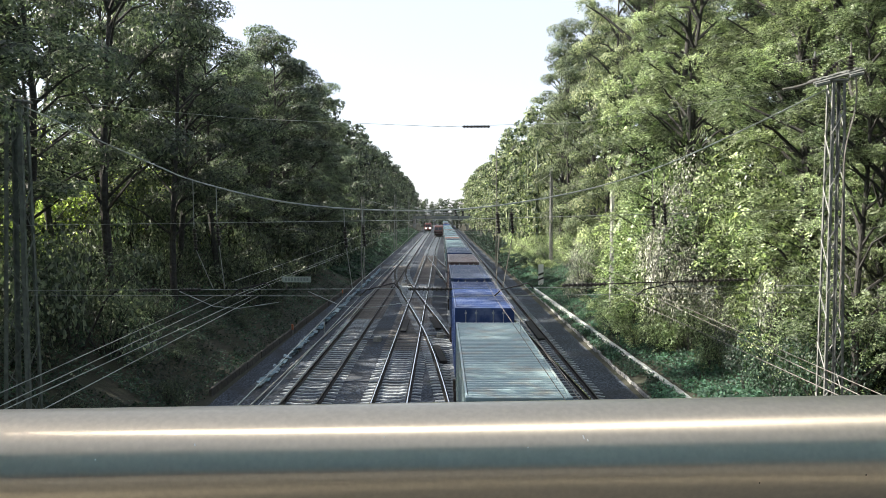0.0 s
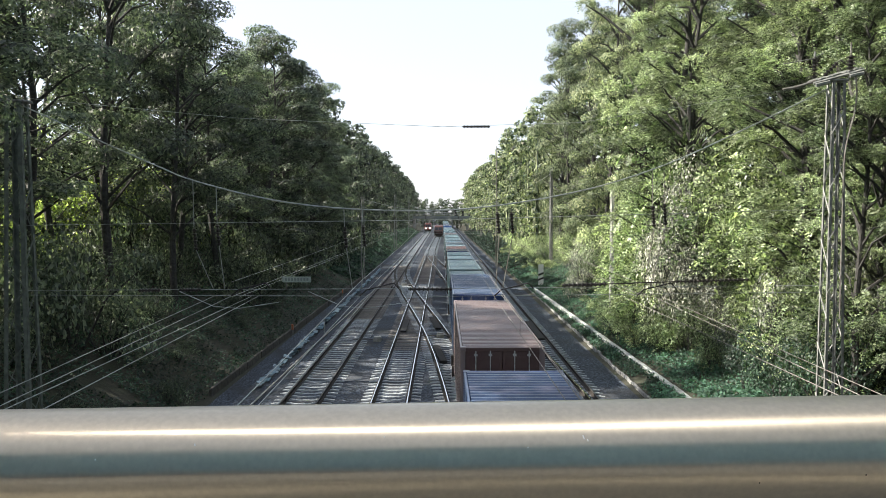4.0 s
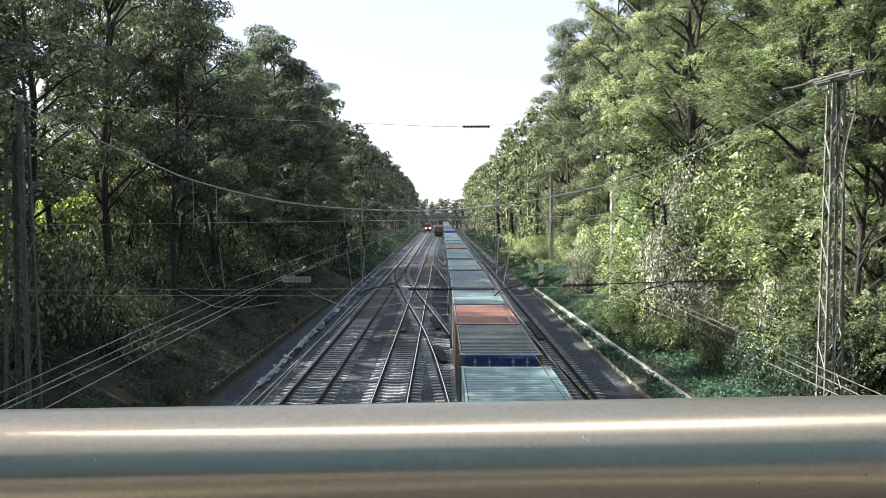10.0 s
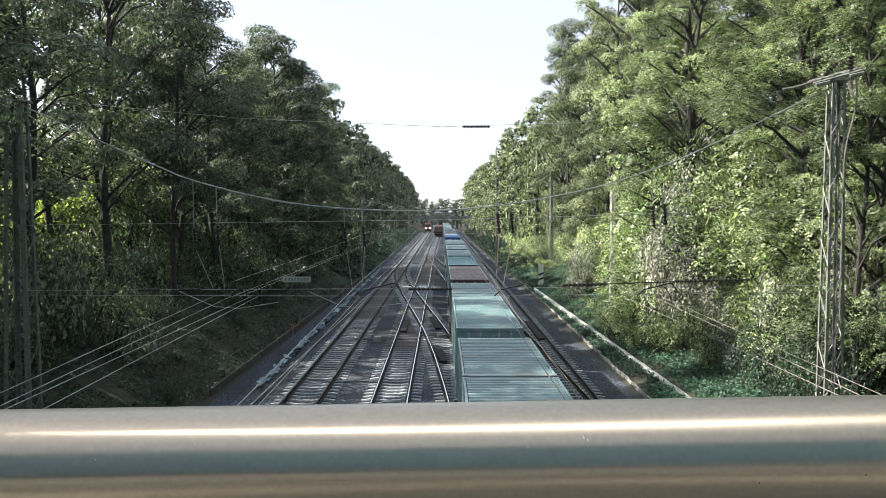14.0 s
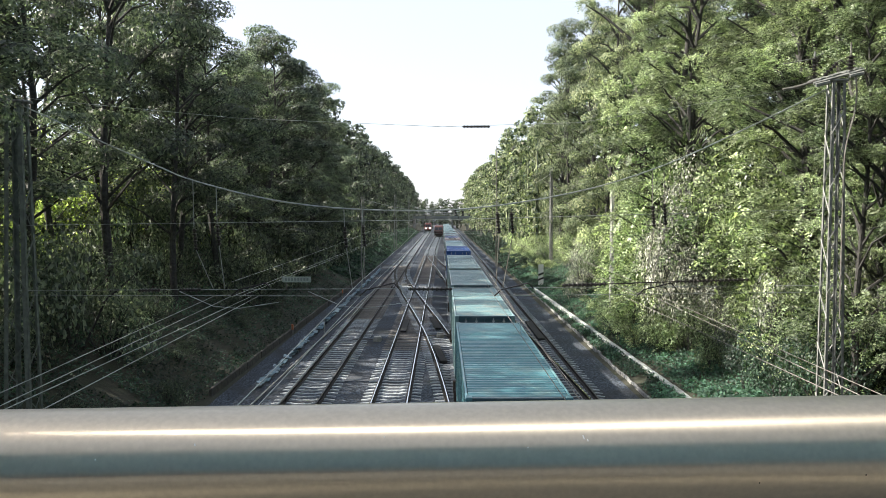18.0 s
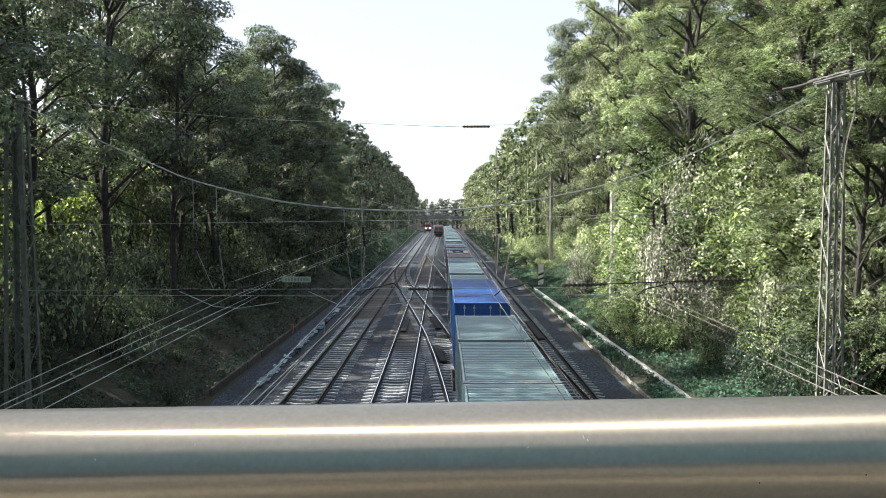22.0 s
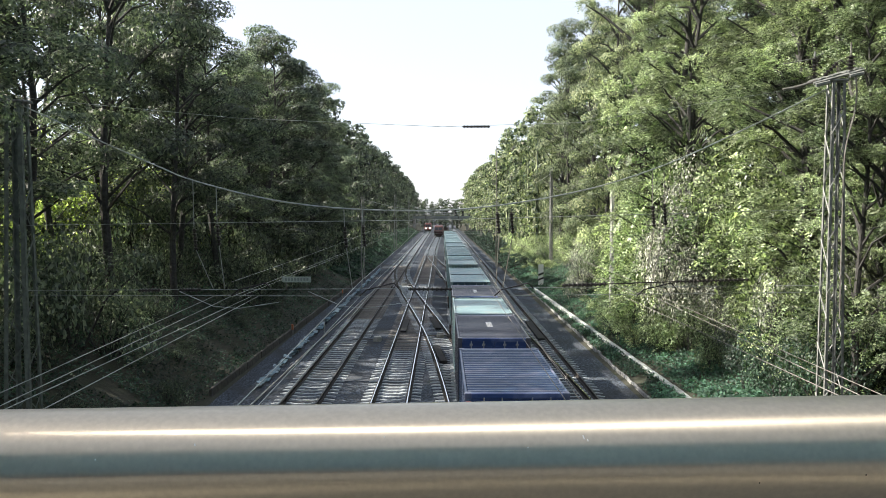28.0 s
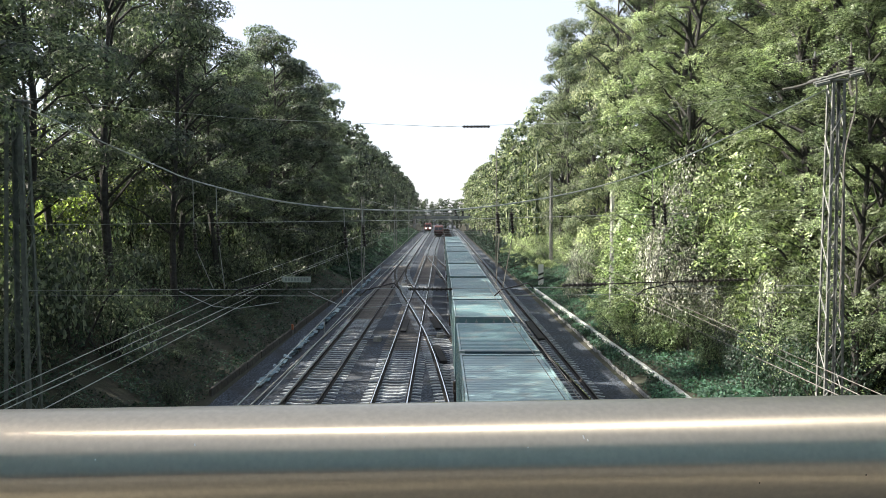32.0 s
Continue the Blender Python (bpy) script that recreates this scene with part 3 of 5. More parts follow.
# ---------------------------------------------------------------- trees
def crown_arrays(rng, lobes, per_lobe, leaf, squash=0.7, droop=0.25):
    """Leaves as bent diamonds over lobes (centre, radius): an uneven crown with gaps."""
    V, F = [], []
    for (cx, cy, cz), r in lobes:
        n = int(per_lobe * 1.3 * (r / 1.5) ** 2)
        d = rng.normal(size=(n, 3))
        d /= np.linalg.norm(d, axis=1)[:, None]
        d = d[(d[:, 2] > -0.25) | (rng.random(n) < 0.3)]
        n = len(d)
        rad = r * (0.55 + 0.5 * rng.random(n) ** 0.6)
        p = d * rad[:, None]
        p[:, 2] *= squash
        p += (cx, cy, cz)
        nrm = d * 1.1 + rng.normal(size=(n, 3)) * 0.42 + (0, 0, 0.25)
        nrm /= np.linalg.norm(nrm, axis=1)[:, None]
        side = np.cross(nrm, rng.normal(size=(n, 3)))
        side /= np.linalg.norm(side, axis=1)[:, None]
        along = np.cross(side, nrm) - np.array((0, 0, droop))
        s = leaf * (0.6 + 0.8 * rng.random(n))[:, None]
        a, b = p - along * s, p + along * s
        c, e = p + side * s * 0.55 + nrm * s * 0.18, p - side * s * 0.55 + nrm * s * 0.18
        V.append(np.stack((a, c, b, e), axis=1).reshape(-1, 3))
    v = np.concatenate(V)
    n = len(v) // 4
    f = np.arange(n * 4).reshape(n, 4)
    return v, f


def frond_arrays(rng, lobes, per_lobe, size, squash=0.5):
    """Feathery compound leaves: each a drooping row of paired leaflets, over the upper side of the lobes."""
    V = []
    for (cx, cy, cz), r in lobes:
        n = int(per_lobe * (r / 1.5) ** 2)
        d = rng.normal(size=(n, 3))
        d /= np.linalg.norm(d, axis=1)[:, None]
        d = d[(d[:, 2] > -0.2) | (rng.random(n) < 0.3)]
        n = len(d)
        p = d * (r * (0.4 + 0.6 * rng.random(n) ** 0.6))[:, None]
        p[:, 2] *= squash
        p += (cx, cy, cz)
        out = d * (1, 1, 0.25) + rng.normal(size=(n, 3)) * 0.45
        out /= np.linalg.norm(out, axis=1)[:, None]
        side = np.cross(out, np.array((0, 0, 1.0)) + rng.normal(size=(n, 3)) * 0.25)
        side /= np.linalg.norm(side, axis=1)[:, None]
        s = size * (0.65 + 0.7 * rng.random(n))[:, None]
        for k in range(5):
            c = p + out * s * (0.33 * k) - np.array((0, 0, 1.0)) * s * 0.03 * k * k
            l = s * (0.62 - 0.075 * k)
            for sg in (1, -1):
                tip = side * sg * l + out * s * 0.14 + rng.normal(size=(n, 3)) * s * 0.08
                w = out * s * 0.155
                V.append(np.stack((c, c + tip * 0.5 + w, c + tip, c + tip * 0.5 - w), 1).reshape(-1, 3))
    v = np.concatenate(V)
    return v, np.arange(len(v)).reshape(-1, 4)


def mesh_np(name, v, f, mat):
    me = bpy.data.meshes.new(name)
    me.vertices.add(len(v))
    me.vertices.foreach_set("co", v.astype(np.float32).ravel())
    n = len(f)
    me.loops.add(n * 4)
    me.loops.foreach_set("vertex_index", f.astype(np.int32).ravel())
    me.polygons.add(n)
    me.polygons.foreach_set("loop_start", np.arange(0, n * 4, 4, dtype=np.int32))
    me.update(calc_edges=True)
    me.materials.append(mat)
    return me


def make_tree(seed, height, spread, base, leaf, per_lobe, mat, label, trunk_r=0.26, lobes_n=26, name="tree", squash=0.5, frond=0.0, clump=(0.6, 1.7)):
    rng = np.random.default_rng(seed)
    t = thing(name, label, "tree", "trees along the cutting")
    bm = bmesh.new()
    lean = rng.uniform(-0.04, 0.04, 2)
    pts = [(lean[0] * z + 0.25 * math.sin(z * 0.35 + seed), lean[1] * z + 0.2 * math.cos(z * 0.3 + seed), z - 0.6) for z in np.linspace(0, height * 0.9, 9)]
    tube(bm, pts, [trunk_r * (1 - 0.1 * i) for i in range(9)], 7)
    lobes = []
    for i in range(lobes_n):
        u = (i + rng.random()) / lobes_n
        z = base + (height - base) * u
        prof = math.sin(math.pi * min(1, 0.22 + 0.78 * u) ** 0.9) ** 0.7 if u < 0.97 else 0.3
        ang, rr = rng.uniform(0, 2 * math.pi), spread * prof * rng.uniform(0.35, 1.0)
        k = min(8, max(0, z / (height * 0.9) * 8))
        tx, ty = np.interp(z, [p[2] for p in pts], [p[0] for p in pts]), np.interp(z, [p[2] for p in pts], [p[1] for p in pts])
        c = (tx + rr * math.cos(ang), ty + rr * math.sin(ang), z)
        lobes.append((c, rng.uniform(*clump) * spread / 4.2))
        z0 = max(1.0, z - rr * 0.7)
        x0, y0 = np.interp(z0, [p[2] for p in pts], [p[0] for p in pts]), np.interp(z0, [p[2] for p in pts], [p[1] for p in pts])
        mid = ((x0 + c[0]) / 2 + rng.uniform(-0.3, 0.3), (y0 + c[1]) / 2 + rng.uniform(-0.3, 0.3), (z0 + z) / 2 + 0.35)
        tube(bm, [(x0, y0, z0), mid, c], [trunk_r * 0.36, trunk_r * 0.22, 0.025], 5)
    part("trunk", bm, M_BARK, t)
    v, f = frond_arrays(rng, lobes, per_lobe, frond, squash) if frond else crown_arrays(rng, lobes, per_lobe, leaf, squash)
    ob = new("crown", mesh_np("crown", v, f, mat))
    ob.parent = t
    return t


def make_shrub(seed, size, leaf, per_lobe, mat, label, frond=0.0):
    rng = np.random.default_rng(seed)
    t = thing("shrub", label, "shrub", "shrubs on the banks")
    lobes, bm = [], bmesh.new()
    for i in range(9):
        c = (rng.uniform(-1, 1) * size, rng.uniform(-1, 1) * size, rng.uniform(0.15, 1.25) * size)
        lobes.append((c, rng.uniform(0.45, 0.8) * size))
        tube(bm, [(0.1 * c[0], 0.1 * c[1], -0.3), (c[0] * 0.5, c[1] * 0.5, c[2] * 0.6), c], [0.04, 0.03, 0.012], 5)
    part("woody_base", bm, M_BARK, t)
    v, f = frond_arrays(rng, lobes, per_lobe, frond, 0.8) if frond else crown_arrays(rng, lobes, per_lobe, leaf, 0.8)
    ob = new("foliage", mesh_np("foliage", v, f, mat))
    ob.parent = t
    return t


SLENDER_MASTS = ((11.1, 51.0), (13.25, 95.0))
BRAMBLE = (13.8, 39.5)          # pale brambles in a gap of the trees


def plant():
    right = [make_tree(11 + i, 23, 4.6, (2.6, 6.5, 4.0, 8.0)[i], 0.08, 1050, LEAF_N, "tall feathery-leaved tree on the bank, yellow-green crown brightened as if sunlit", lobes_n=40, squash=0.42, frond=0.15, clump=(0.5, 1.15)) for i in range(4)]
    left = [make_tree(31 + i, 21, 4.2, 5.5, 0.088, 900, LEAF_L, "tall broad-leaved tree on the shaded bank, green darkened for the shade", 0.22, lobes_n=34) for i in range(4)]
    rmid = [make_tree(111 + i, 23, 4.6, 2.2, 0.072, 1250, LEAF_R, "tall broad-leaved tree with yellow-green crown beside the tracks", lobes_n=28) for i in range(3)]
    lmid = [make_tree(131 + i, 21, 4.3, 2.2, 0.1, 850, LEAF_L, "tall broad-leaved tree beside the tracks, green darkened for the shade", 0.22, lobes_n=36) for i in range(3)]
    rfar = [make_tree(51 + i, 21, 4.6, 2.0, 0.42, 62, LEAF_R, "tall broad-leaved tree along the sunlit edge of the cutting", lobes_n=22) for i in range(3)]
    lfar = [make_tree(71 + i, 20, 4.6, 2.0, 0.42, 62, LEAF_L, "tall tree along the shaded edge of the cutting, green darkened for the shade", lobes_n=22) for i in range(3)]
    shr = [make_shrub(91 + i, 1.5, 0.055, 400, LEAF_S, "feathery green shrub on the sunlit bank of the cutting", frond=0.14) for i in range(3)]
    shl = [make_shrub(191 + i, 1.5, 0.062, 760, LEAF_L, "leafy shrub on the shaded bank of the cutting, darkened for the shade") for i in range(3)]
    shp = [make_shrub(211 + i, 1.5, 0.042, 1700, LEAF_P, "pale silvery-leaved bramble climbing on the bank") for i in range(2)]
    shf = [make_shrub(221 + i, 1.5, 0.058, 950, LEAF_S, "green shrub on the far sunlit bank") for i in range(2)]
    shd = [make_shrub(241 + i, 1.5, 0.17, 130, LEAF_L, "shrub on the far shaded bank, darkened for the shade") for i in range(2)]
    shk = [make_shrub(261 + i, 1.5, 0.06, 700, LEAF_I, "bluish-green bush at the foot of the sunlit bank, darkened as if shaded") for i in range(2)]
    shb = [make_shrub(251 + i, 1.5, 0.05, 650, LEAF_B, "shrub at the wood's edge, coloured bright yellow-green as if backlit") for i in range(2)]
    used = set()
    pick = random.Random(5)
    rnd = pick.uniform

    def place(kinds, x, y, s, sz=1.0, turn=None):
        """One of the kinds at that spot: the first use moves the original, later ones copy it."""
        for mx, my in SLENDER_MASTS + (() if kinds is shp else (BRAMBLE,)):
            reach = (2.3 if "shrub" in kinds[0].name else 4.0) * s
            if s > 0.7 and my * 0.72 < y < my + 1.5 and abs(x - mx * y / my) < reach:
                x = mx * y / my + reach
        m = Matrix.LocRotScale((x, y, ground_z(x, y)), Euler((0, 0, rnd(0, 6.28) if turn is None else turn)), (s, s, s * sz))
        free = [k for k in kinds if k.name not in used]
        kind = free[0] if free else pick.choice(kinds)
        if kind.name in used:
            return copy_thing(kind, m)
        used.add(kind.name)
        kind.matrix_basis = m
        return kind
    for y in np.arange(13, 112, 5.2):
        near = y < 62
        place(right if near else rmid, (16.3 if y > 50 else 14.8 if y > 27 else 18.5) + rnd(-1, 1), y + rnd(-1.5, 1.5), rnd(0.92, 1.12), rnd(0.95, 1.1) * (1.03 if y > 50 else 1.0))
        place(right if near and y < 45 else rmid, 20.0 + rnd(-1.2, 1.2), y + rnd(-1.5, 1.5), rnd(0.95, 1.15), rnd(1.0, 1.15))
        place(left if near else lmid, (-15.9 if 38 < y < 62 else -16.5) + rnd(-1, 1), y + rnd(-1.5, 1.5), rnd(0.92, 1.08), rnd(0.93, 1.06) * (0.86 if y < 34 else 1.02 if y < 60 else 0.93 if y < 84 else 0.96))
        place(left if near and y < 45 else lmid, -22.5 + rnd(-1.2, 1.2), y + rnd(-1.5, 1.5), rnd(0.9, 1.08), rnd(0.9, 1.05))
    for x, y in ((14.4, 24.8), (16.8, 28.2), (13.9, 31.5)):
        place(right, x, y, rnd(0.9, 1.0))
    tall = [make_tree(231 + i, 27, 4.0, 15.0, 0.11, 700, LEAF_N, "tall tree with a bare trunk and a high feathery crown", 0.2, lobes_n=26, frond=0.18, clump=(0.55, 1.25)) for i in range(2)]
    for x, y in ((12.9, 28.5), (15.6, 35.0), (16.4, 35.6), (17.4, 31.0), (15.0, 58.0)):
        place(tall, x, y, rnd(0.95, 1.05))
    # unseen tree, added between sun and handrail to dapple the streak on the tube
    place([lfar[0]], -18.95, 3.6, 1.0, turn=2.9625)
    for y in np.arange(-24, 13, 6.5):
        for x in (16.5, -18, 23, -24):
            if x < 0 and y > 0:
                continue
            place(rfar if x > 0 else lfar, x, y, 1.0)
    for y in np.arange(8, 120, 6.0):
        for x in (27, 34, -29):
            if x < 0 and (y % 12 > 7 or 22 < y < 62):
                continue
            place((rmid if x < 30 and y < 80 else rfar) if x > 0 else lfar, x + rnd(-2, 2), y + rnd(-2, 2), rnd(0.85, 1.1) if x > -34 else rnd(0.7, 0.95))
    for y in np.arange(25.5, 154, 3.4):
        for k in range(3):
            place(shf if y > 60 else shr, rnd(13.2, 17.5), y + rnd(-1, 1), rnd(0.7, 1.6), rnd(0.9, 1.35))
        if y > 34 and not 74 < y < 87:
            place(shf if y > 60 else shr, rnd(11.0, 12.8), y + rnd(-1, 1), rnd(0.25, 0.5), rnd(0.7, 1.2))
            place(shf if y > 60 else shr, rnd(12.0, 13.4), y + rnd(-1, 1), rnd(0.45, 0.8), rnd(0.8, 1.3))
        for k in range(1 if y < 52 else 2):
            place(shd if y > 60 else shl, -rnd(13.0, 17.5), y + rnd(-1, 1), rnd(0.6, 1.3), rnd(0.9, 1.5))
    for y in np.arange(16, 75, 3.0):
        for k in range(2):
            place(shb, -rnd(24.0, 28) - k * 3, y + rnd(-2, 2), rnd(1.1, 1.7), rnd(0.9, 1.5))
    for x, y, s in ((13.9, 38.0, 1.1), (14.3, 39.2, 1.25)):
        place(shp, x, y, s, 1.45)
    for x, y, s in ((12.9, 40.6, 0.85), (13.9, 40.2, 1.0), (14.9, 40.8, 1.1), (14.2, 41.6, 1.2), (15.6, 42.0, 1.1), (13.4, 42.2, 1.0), (15.0, 43.2, 1.3), (11.9, 66.0, 0.8), (13.5, 29.4, 0.62), (14.8, 28.4, 0.7), (13.0, 33.4, 0.5), (13.1, 36.2, 0.5), (15.8, 31.0, 0.8), (16.4, 26.4, 0.8)):
        place(shp, x, y, s, 1.5)
    for x, y, s, sz in ((14.2, 44.5, 1.5, 1.75), (15.6, 48.0, 1.7, 1.8), (12.4, 36.0, 0.5, 1.4), (15.6, 39.0, 1.3, 1.7), (16.4, 43.0, 1.7, 1.7), (16.0, 55.0, 1.8, 2.2), (13.2, 31.5, 0.65, 1.6), (14.2, 30.0, 0.7, 1.6), (15.6, 31.4, 1.05, 1.8), (15.4, 33.5, 1.3, 1.9), (16.4, 30.0, 1.15, 1.9), (17.5, 34.0, 1.5, 1.9), (15.6, 27.0, 0.9, 1.8), (10.85, 49.0, 0.6, 1.4), (10.8, 48.0, 0.5, 1.2), (11.0, 44.0, 0.45, 1.1), (11.6, 41.0, 0.6, 1.2)):
        place(shr, x, y, s * 1.15, 0.8 * sz)
    for x, y, s in ((14.7, 26.3, 0.5), (16.2, 28.2, 0.6), (15.3, 31.0, 0.52), (17.2, 32.4, 0.66), (18.0, 35.8, 0.7), (16.4, 37.5, 0.6), (15.2, 23.4, 0.55), (13.4, 25.0, 0.5), (14.6, 24.6, 0.62)):
        place([right[0]], x, y, s)
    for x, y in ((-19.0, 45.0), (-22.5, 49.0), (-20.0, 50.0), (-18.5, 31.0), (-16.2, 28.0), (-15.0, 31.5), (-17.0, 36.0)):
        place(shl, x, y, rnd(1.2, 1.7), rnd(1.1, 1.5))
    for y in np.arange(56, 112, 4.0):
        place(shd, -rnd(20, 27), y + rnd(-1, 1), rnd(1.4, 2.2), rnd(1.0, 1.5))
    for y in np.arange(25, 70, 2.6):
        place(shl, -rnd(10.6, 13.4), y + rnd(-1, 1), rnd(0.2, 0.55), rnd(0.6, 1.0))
    for x, y, s, sz in ((12.3, 28.0, 0.75, 1.1), (13.4, 26.8, 0.95, 1.2), (12.0, 30.6, 0.6, 1.1), (13.2, 30.2, 0.85, 1.25), (14.2, 28.6, 0.9, 1.3), (12.6, 25.4, 0.8, 1.2), (14.4, 25.6, 1.0, 1.4), (12.9, 33.0, 0.6, 1.1), (11.4, 70.0, 0.45, 0.8), (11.7, 76.0, 0.5, 0.8), (11.5, 83.0, 0.55, 0.8), (11.9, 90.0, 0.6, 0.9), (12.0, 98.0, 0.65, 0.9), (11.6, 106.0, 0.65, 0.9), (11.8, 115.0, 0.7, 1.0)):
        place(shk, x, y, s, sz)


def woods(name, spots, mat, label, seed):
    """Far woods: many crowns with their trunks in one mesh; spots are (x, y, height)."""
    rng = np.random.default_rng(seed)
    V = []
    for x, y, h in spots:
        z0, spread, lobes = ground_z(x, y), 0.21 * h, []
        for i in range(20):
            u = (i + rng.random()) / 20
            ang, rr = rng.uniform(0, 6.28), spread * math.sin(math.pi * min(1, 0.22 + 0.76 * u)) ** 0.7 * rng.uniform(0.3, 1.0)
            lobes.append(((x + rr * math.cos(ang), y + rr * math.sin(ang), z0 + h * (0.1 + 0.9 * u)), rng.uniform(0.75, 1.7) * spread / 4.2))
        V.append(crown_arrays(rng, lobes, 105, 0.28, 0.6)[0])
        for k in range(4):
            a0, a1 = k * math.pi / 2, (k + 1) * math.pi / 2
            c = [(x + r * math.cos(q), y + r * math.sin(q), z) for q, r, z in ((a0, 0.28, z0 - 0.5), (a1, 0.28, z0 - 0.5), (a1, 0.08, z0 + h * 0.85), (a0, 0.08, z0 + h * 0.85))]
            V.append(np.array(c))
    v = np.concatenate(V)
    ob = new(name, mesh_np(name, v, np.arange(len(v)).reshape(-1, 4), mat))
    tagged(ob, label, "woods", kind="stuff")


def far_woods():
    rng = random.Random(17)
    u = rng.uniform
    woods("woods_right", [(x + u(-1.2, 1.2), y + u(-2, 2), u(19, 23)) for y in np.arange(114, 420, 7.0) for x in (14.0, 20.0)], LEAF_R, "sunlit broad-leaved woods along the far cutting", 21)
    woods("woods_left", [(x + u(-1.2, 1.2), y + u(-2, 2), u(18, 21.5)) for y in np.arange(114, 420, 7.0) for x in (-15.2, -20.5)], LEAF_L, "broad-leaved woods along the far cutting, darkened for the shade", 22)
    woods("woods_end", [(x + u(-1, 1), y + u(-4, 8), u(12.5, 16)) for x in np.arange(-44, 45, 1.9) for y in (425, 445)], LEAF_L, "low woods closing the view behind the far bridge", 23)
    # Out of view behind the bridge: added to dim the sky mirrored in the handrail.
    woods("woods_behind", [(x + u(-1.5, 1.5), y + u(-2, 2), u(20, 25)) for y in np.arange(-95, -8, 7.0) for x in (-22, -15.5, 14.5, 21)] + [(x, -105 + u(-3, 3), u(20, 24)) for x in np.arange(-24, 25, 5.0)], LEAF_L, "unseen dark woods added behind the road bridge to dim the handrail's reflection", 24)


def ground_cover(name, x0, x1, y0, y1, count, leaf, mat, label, seed, gap=-0.55):
    """Creeping leaves lying over a bank."""
    rng = np.random.default_rng(seed)
    x, y = x0 + (x1 - x0) * rng.random(count), y0 + (y1 - y0) * rng.random(count) ** 1.5
    keep = np.array([noise.noise((a * 0.5, b * 0.5, seed)) > gap for a, b in zip(x, y)])
    keep &= ~((np.abs(x - (10.32 - (y - 29.6) * 0.0165)) < 0.2) & (y < 80))
    x, y = x[keep], y[keep]
    n = len(x)
    z = np.array([ground_z(a, b) for a, b in zip(x, y)]) + rng.random(n) * 0.3
    p = np.stack((x, y, z), 1)
    nrm = rng.normal(size=(n, 3)) * 0.5 + (0, -0.1, 0.8)
    nrm /= np.linalg.norm(nrm, axis=1)[:, None]
    side = np.cross(nrm, rng.normal(size=(n, 3)))
    side /= np.linalg.norm(side, axis=1)[:, None]
    along = np.cross(side, nrm)
    k = (leaf * (0.6 + 0.8 * rng.random(n)))[:, None]
    v = np.stack((p - along * k, p + side * k * 0.7, p + along * k, p - side * k * 0.7), 1).reshape(-1, 3)
    ob = new(name, mesh_np(name, v, np.arange(n * 4).reshape(n, 4), mat))
    tagged(ob, label, "ground cover", kind="stuff")


ground_cover("ivy", 9.1, 15.0, 28, 150, 90000, 0.065, LEAF_F, "dark bluish-green ferns and ivy creeping over the bank", 3, -0.5)
ground_cover("far_ivy", 9.1, 15.0, 110, 330, 26000, 0.2, LEAF_I, "dark green plants over the far bank", 5)
ground_cover("far_undergrowth", -15.5, -9.6, 90, 330, 26000, 0.2, LEAF_I, "plants over the far shaded bank, darkened for the shade", 6)
ground_cover("undergrowth", -15.5, -9.9, 22, 150, 60000, 0.055, LEAF_I, "undergrowth on the shaded bank, darkened for the shade", 4, -0.3)
ground_cover("wood_floor", -27.0, -15.0, 22, 80, 45000, 0.07, LEAF_I, "low plants covering the floor of the wood, darkened for its shade", 8, -0.8)
plant()
far_woods()

# ---------------------------------------------------------------- overhead line
def wire_tube(name, pts, r, parent, mat=None):
    return part(name, tube(bmesh.new(), pts, r, 5), mat or M_WIRE, parent)


def lattice_mast(x, y, top, w0, w1, turn, label, arm=True, steel=None, flange=0.075):
    steel = steel or M_STEEL
    base = ground_z(x, y) - 0.3
    m = thing("lattice_mast", label, "mast", "masts of the overhead line", at=(x, y, base))
    m.rotation_euler = (0, 0, radians(turn))
    h = top - base
    corner = lambda i, z: Vector(((-1 if i in (0, 3) else 1) * (w0 + (w1 - w0) * z / h) / 2, (-1 if i < 2 else 1) * (w0 + (w1 - w0) * z / h) / 2, z))
    for i in range(4):
        bm = bmesh.new()
        a, b = corner(i, 0), corner(i, h)
        sx, sy = (1 if a.x < 0 else -1), (1 if a.y < 0 else -1)
        for dx, dy in ((flange, 0.014), (0.014, flange)):
            v0 = [bm.verts.new(a + Vector(q)) for q in ((0, 0, 0), (sx * dx, 0, 0), (sx * dx, sy * dy, 0), (0, sy * dy, 0))]
            v1 = [bm.verts.new(b + Vector(q)) for q in ((0, 0, 0), (sx * dx, 0, 0), (sx * dx, sy * dy, 0), (0, sy * dy, 0))]
            for k in range(4):
                bm.faces.new((v0[k], v0[(k + 1) % 4], v1[(k + 1) % 4], v1[k]))
        bmesh.ops.recalc_face_normals(bm, faces=bm.faces)
        part("leg", bm, steel, m)
    n = int(h / 0.75)
    for i in range(4):
        for k in range(n):
            z0, z1 = h * k / n, h * (k + 1) / n
            a, b = (i, (i + 1) % 4) if k % 2 else ((i + 1) % 4, i)
            part("lacing_bar", rod(bmesh.new(), corner(a, z0), corner(b, z1), 0.019, sides=4), steel, m)
    part("foundation", one_box(-w0 * 0.7, w0 * 0.7, -w0 * 0.7, w0 * 0.7, -0.4, 0.45, 0.03), M_CONCRETE, m)
    if arm:
        part("cap", one_box(-w1 * 0.75, w1 * 0.75, -w1 * 0.6, w1 * 0.6, h, h + 0.06, 0.01), M_STEEL, m)
    return m


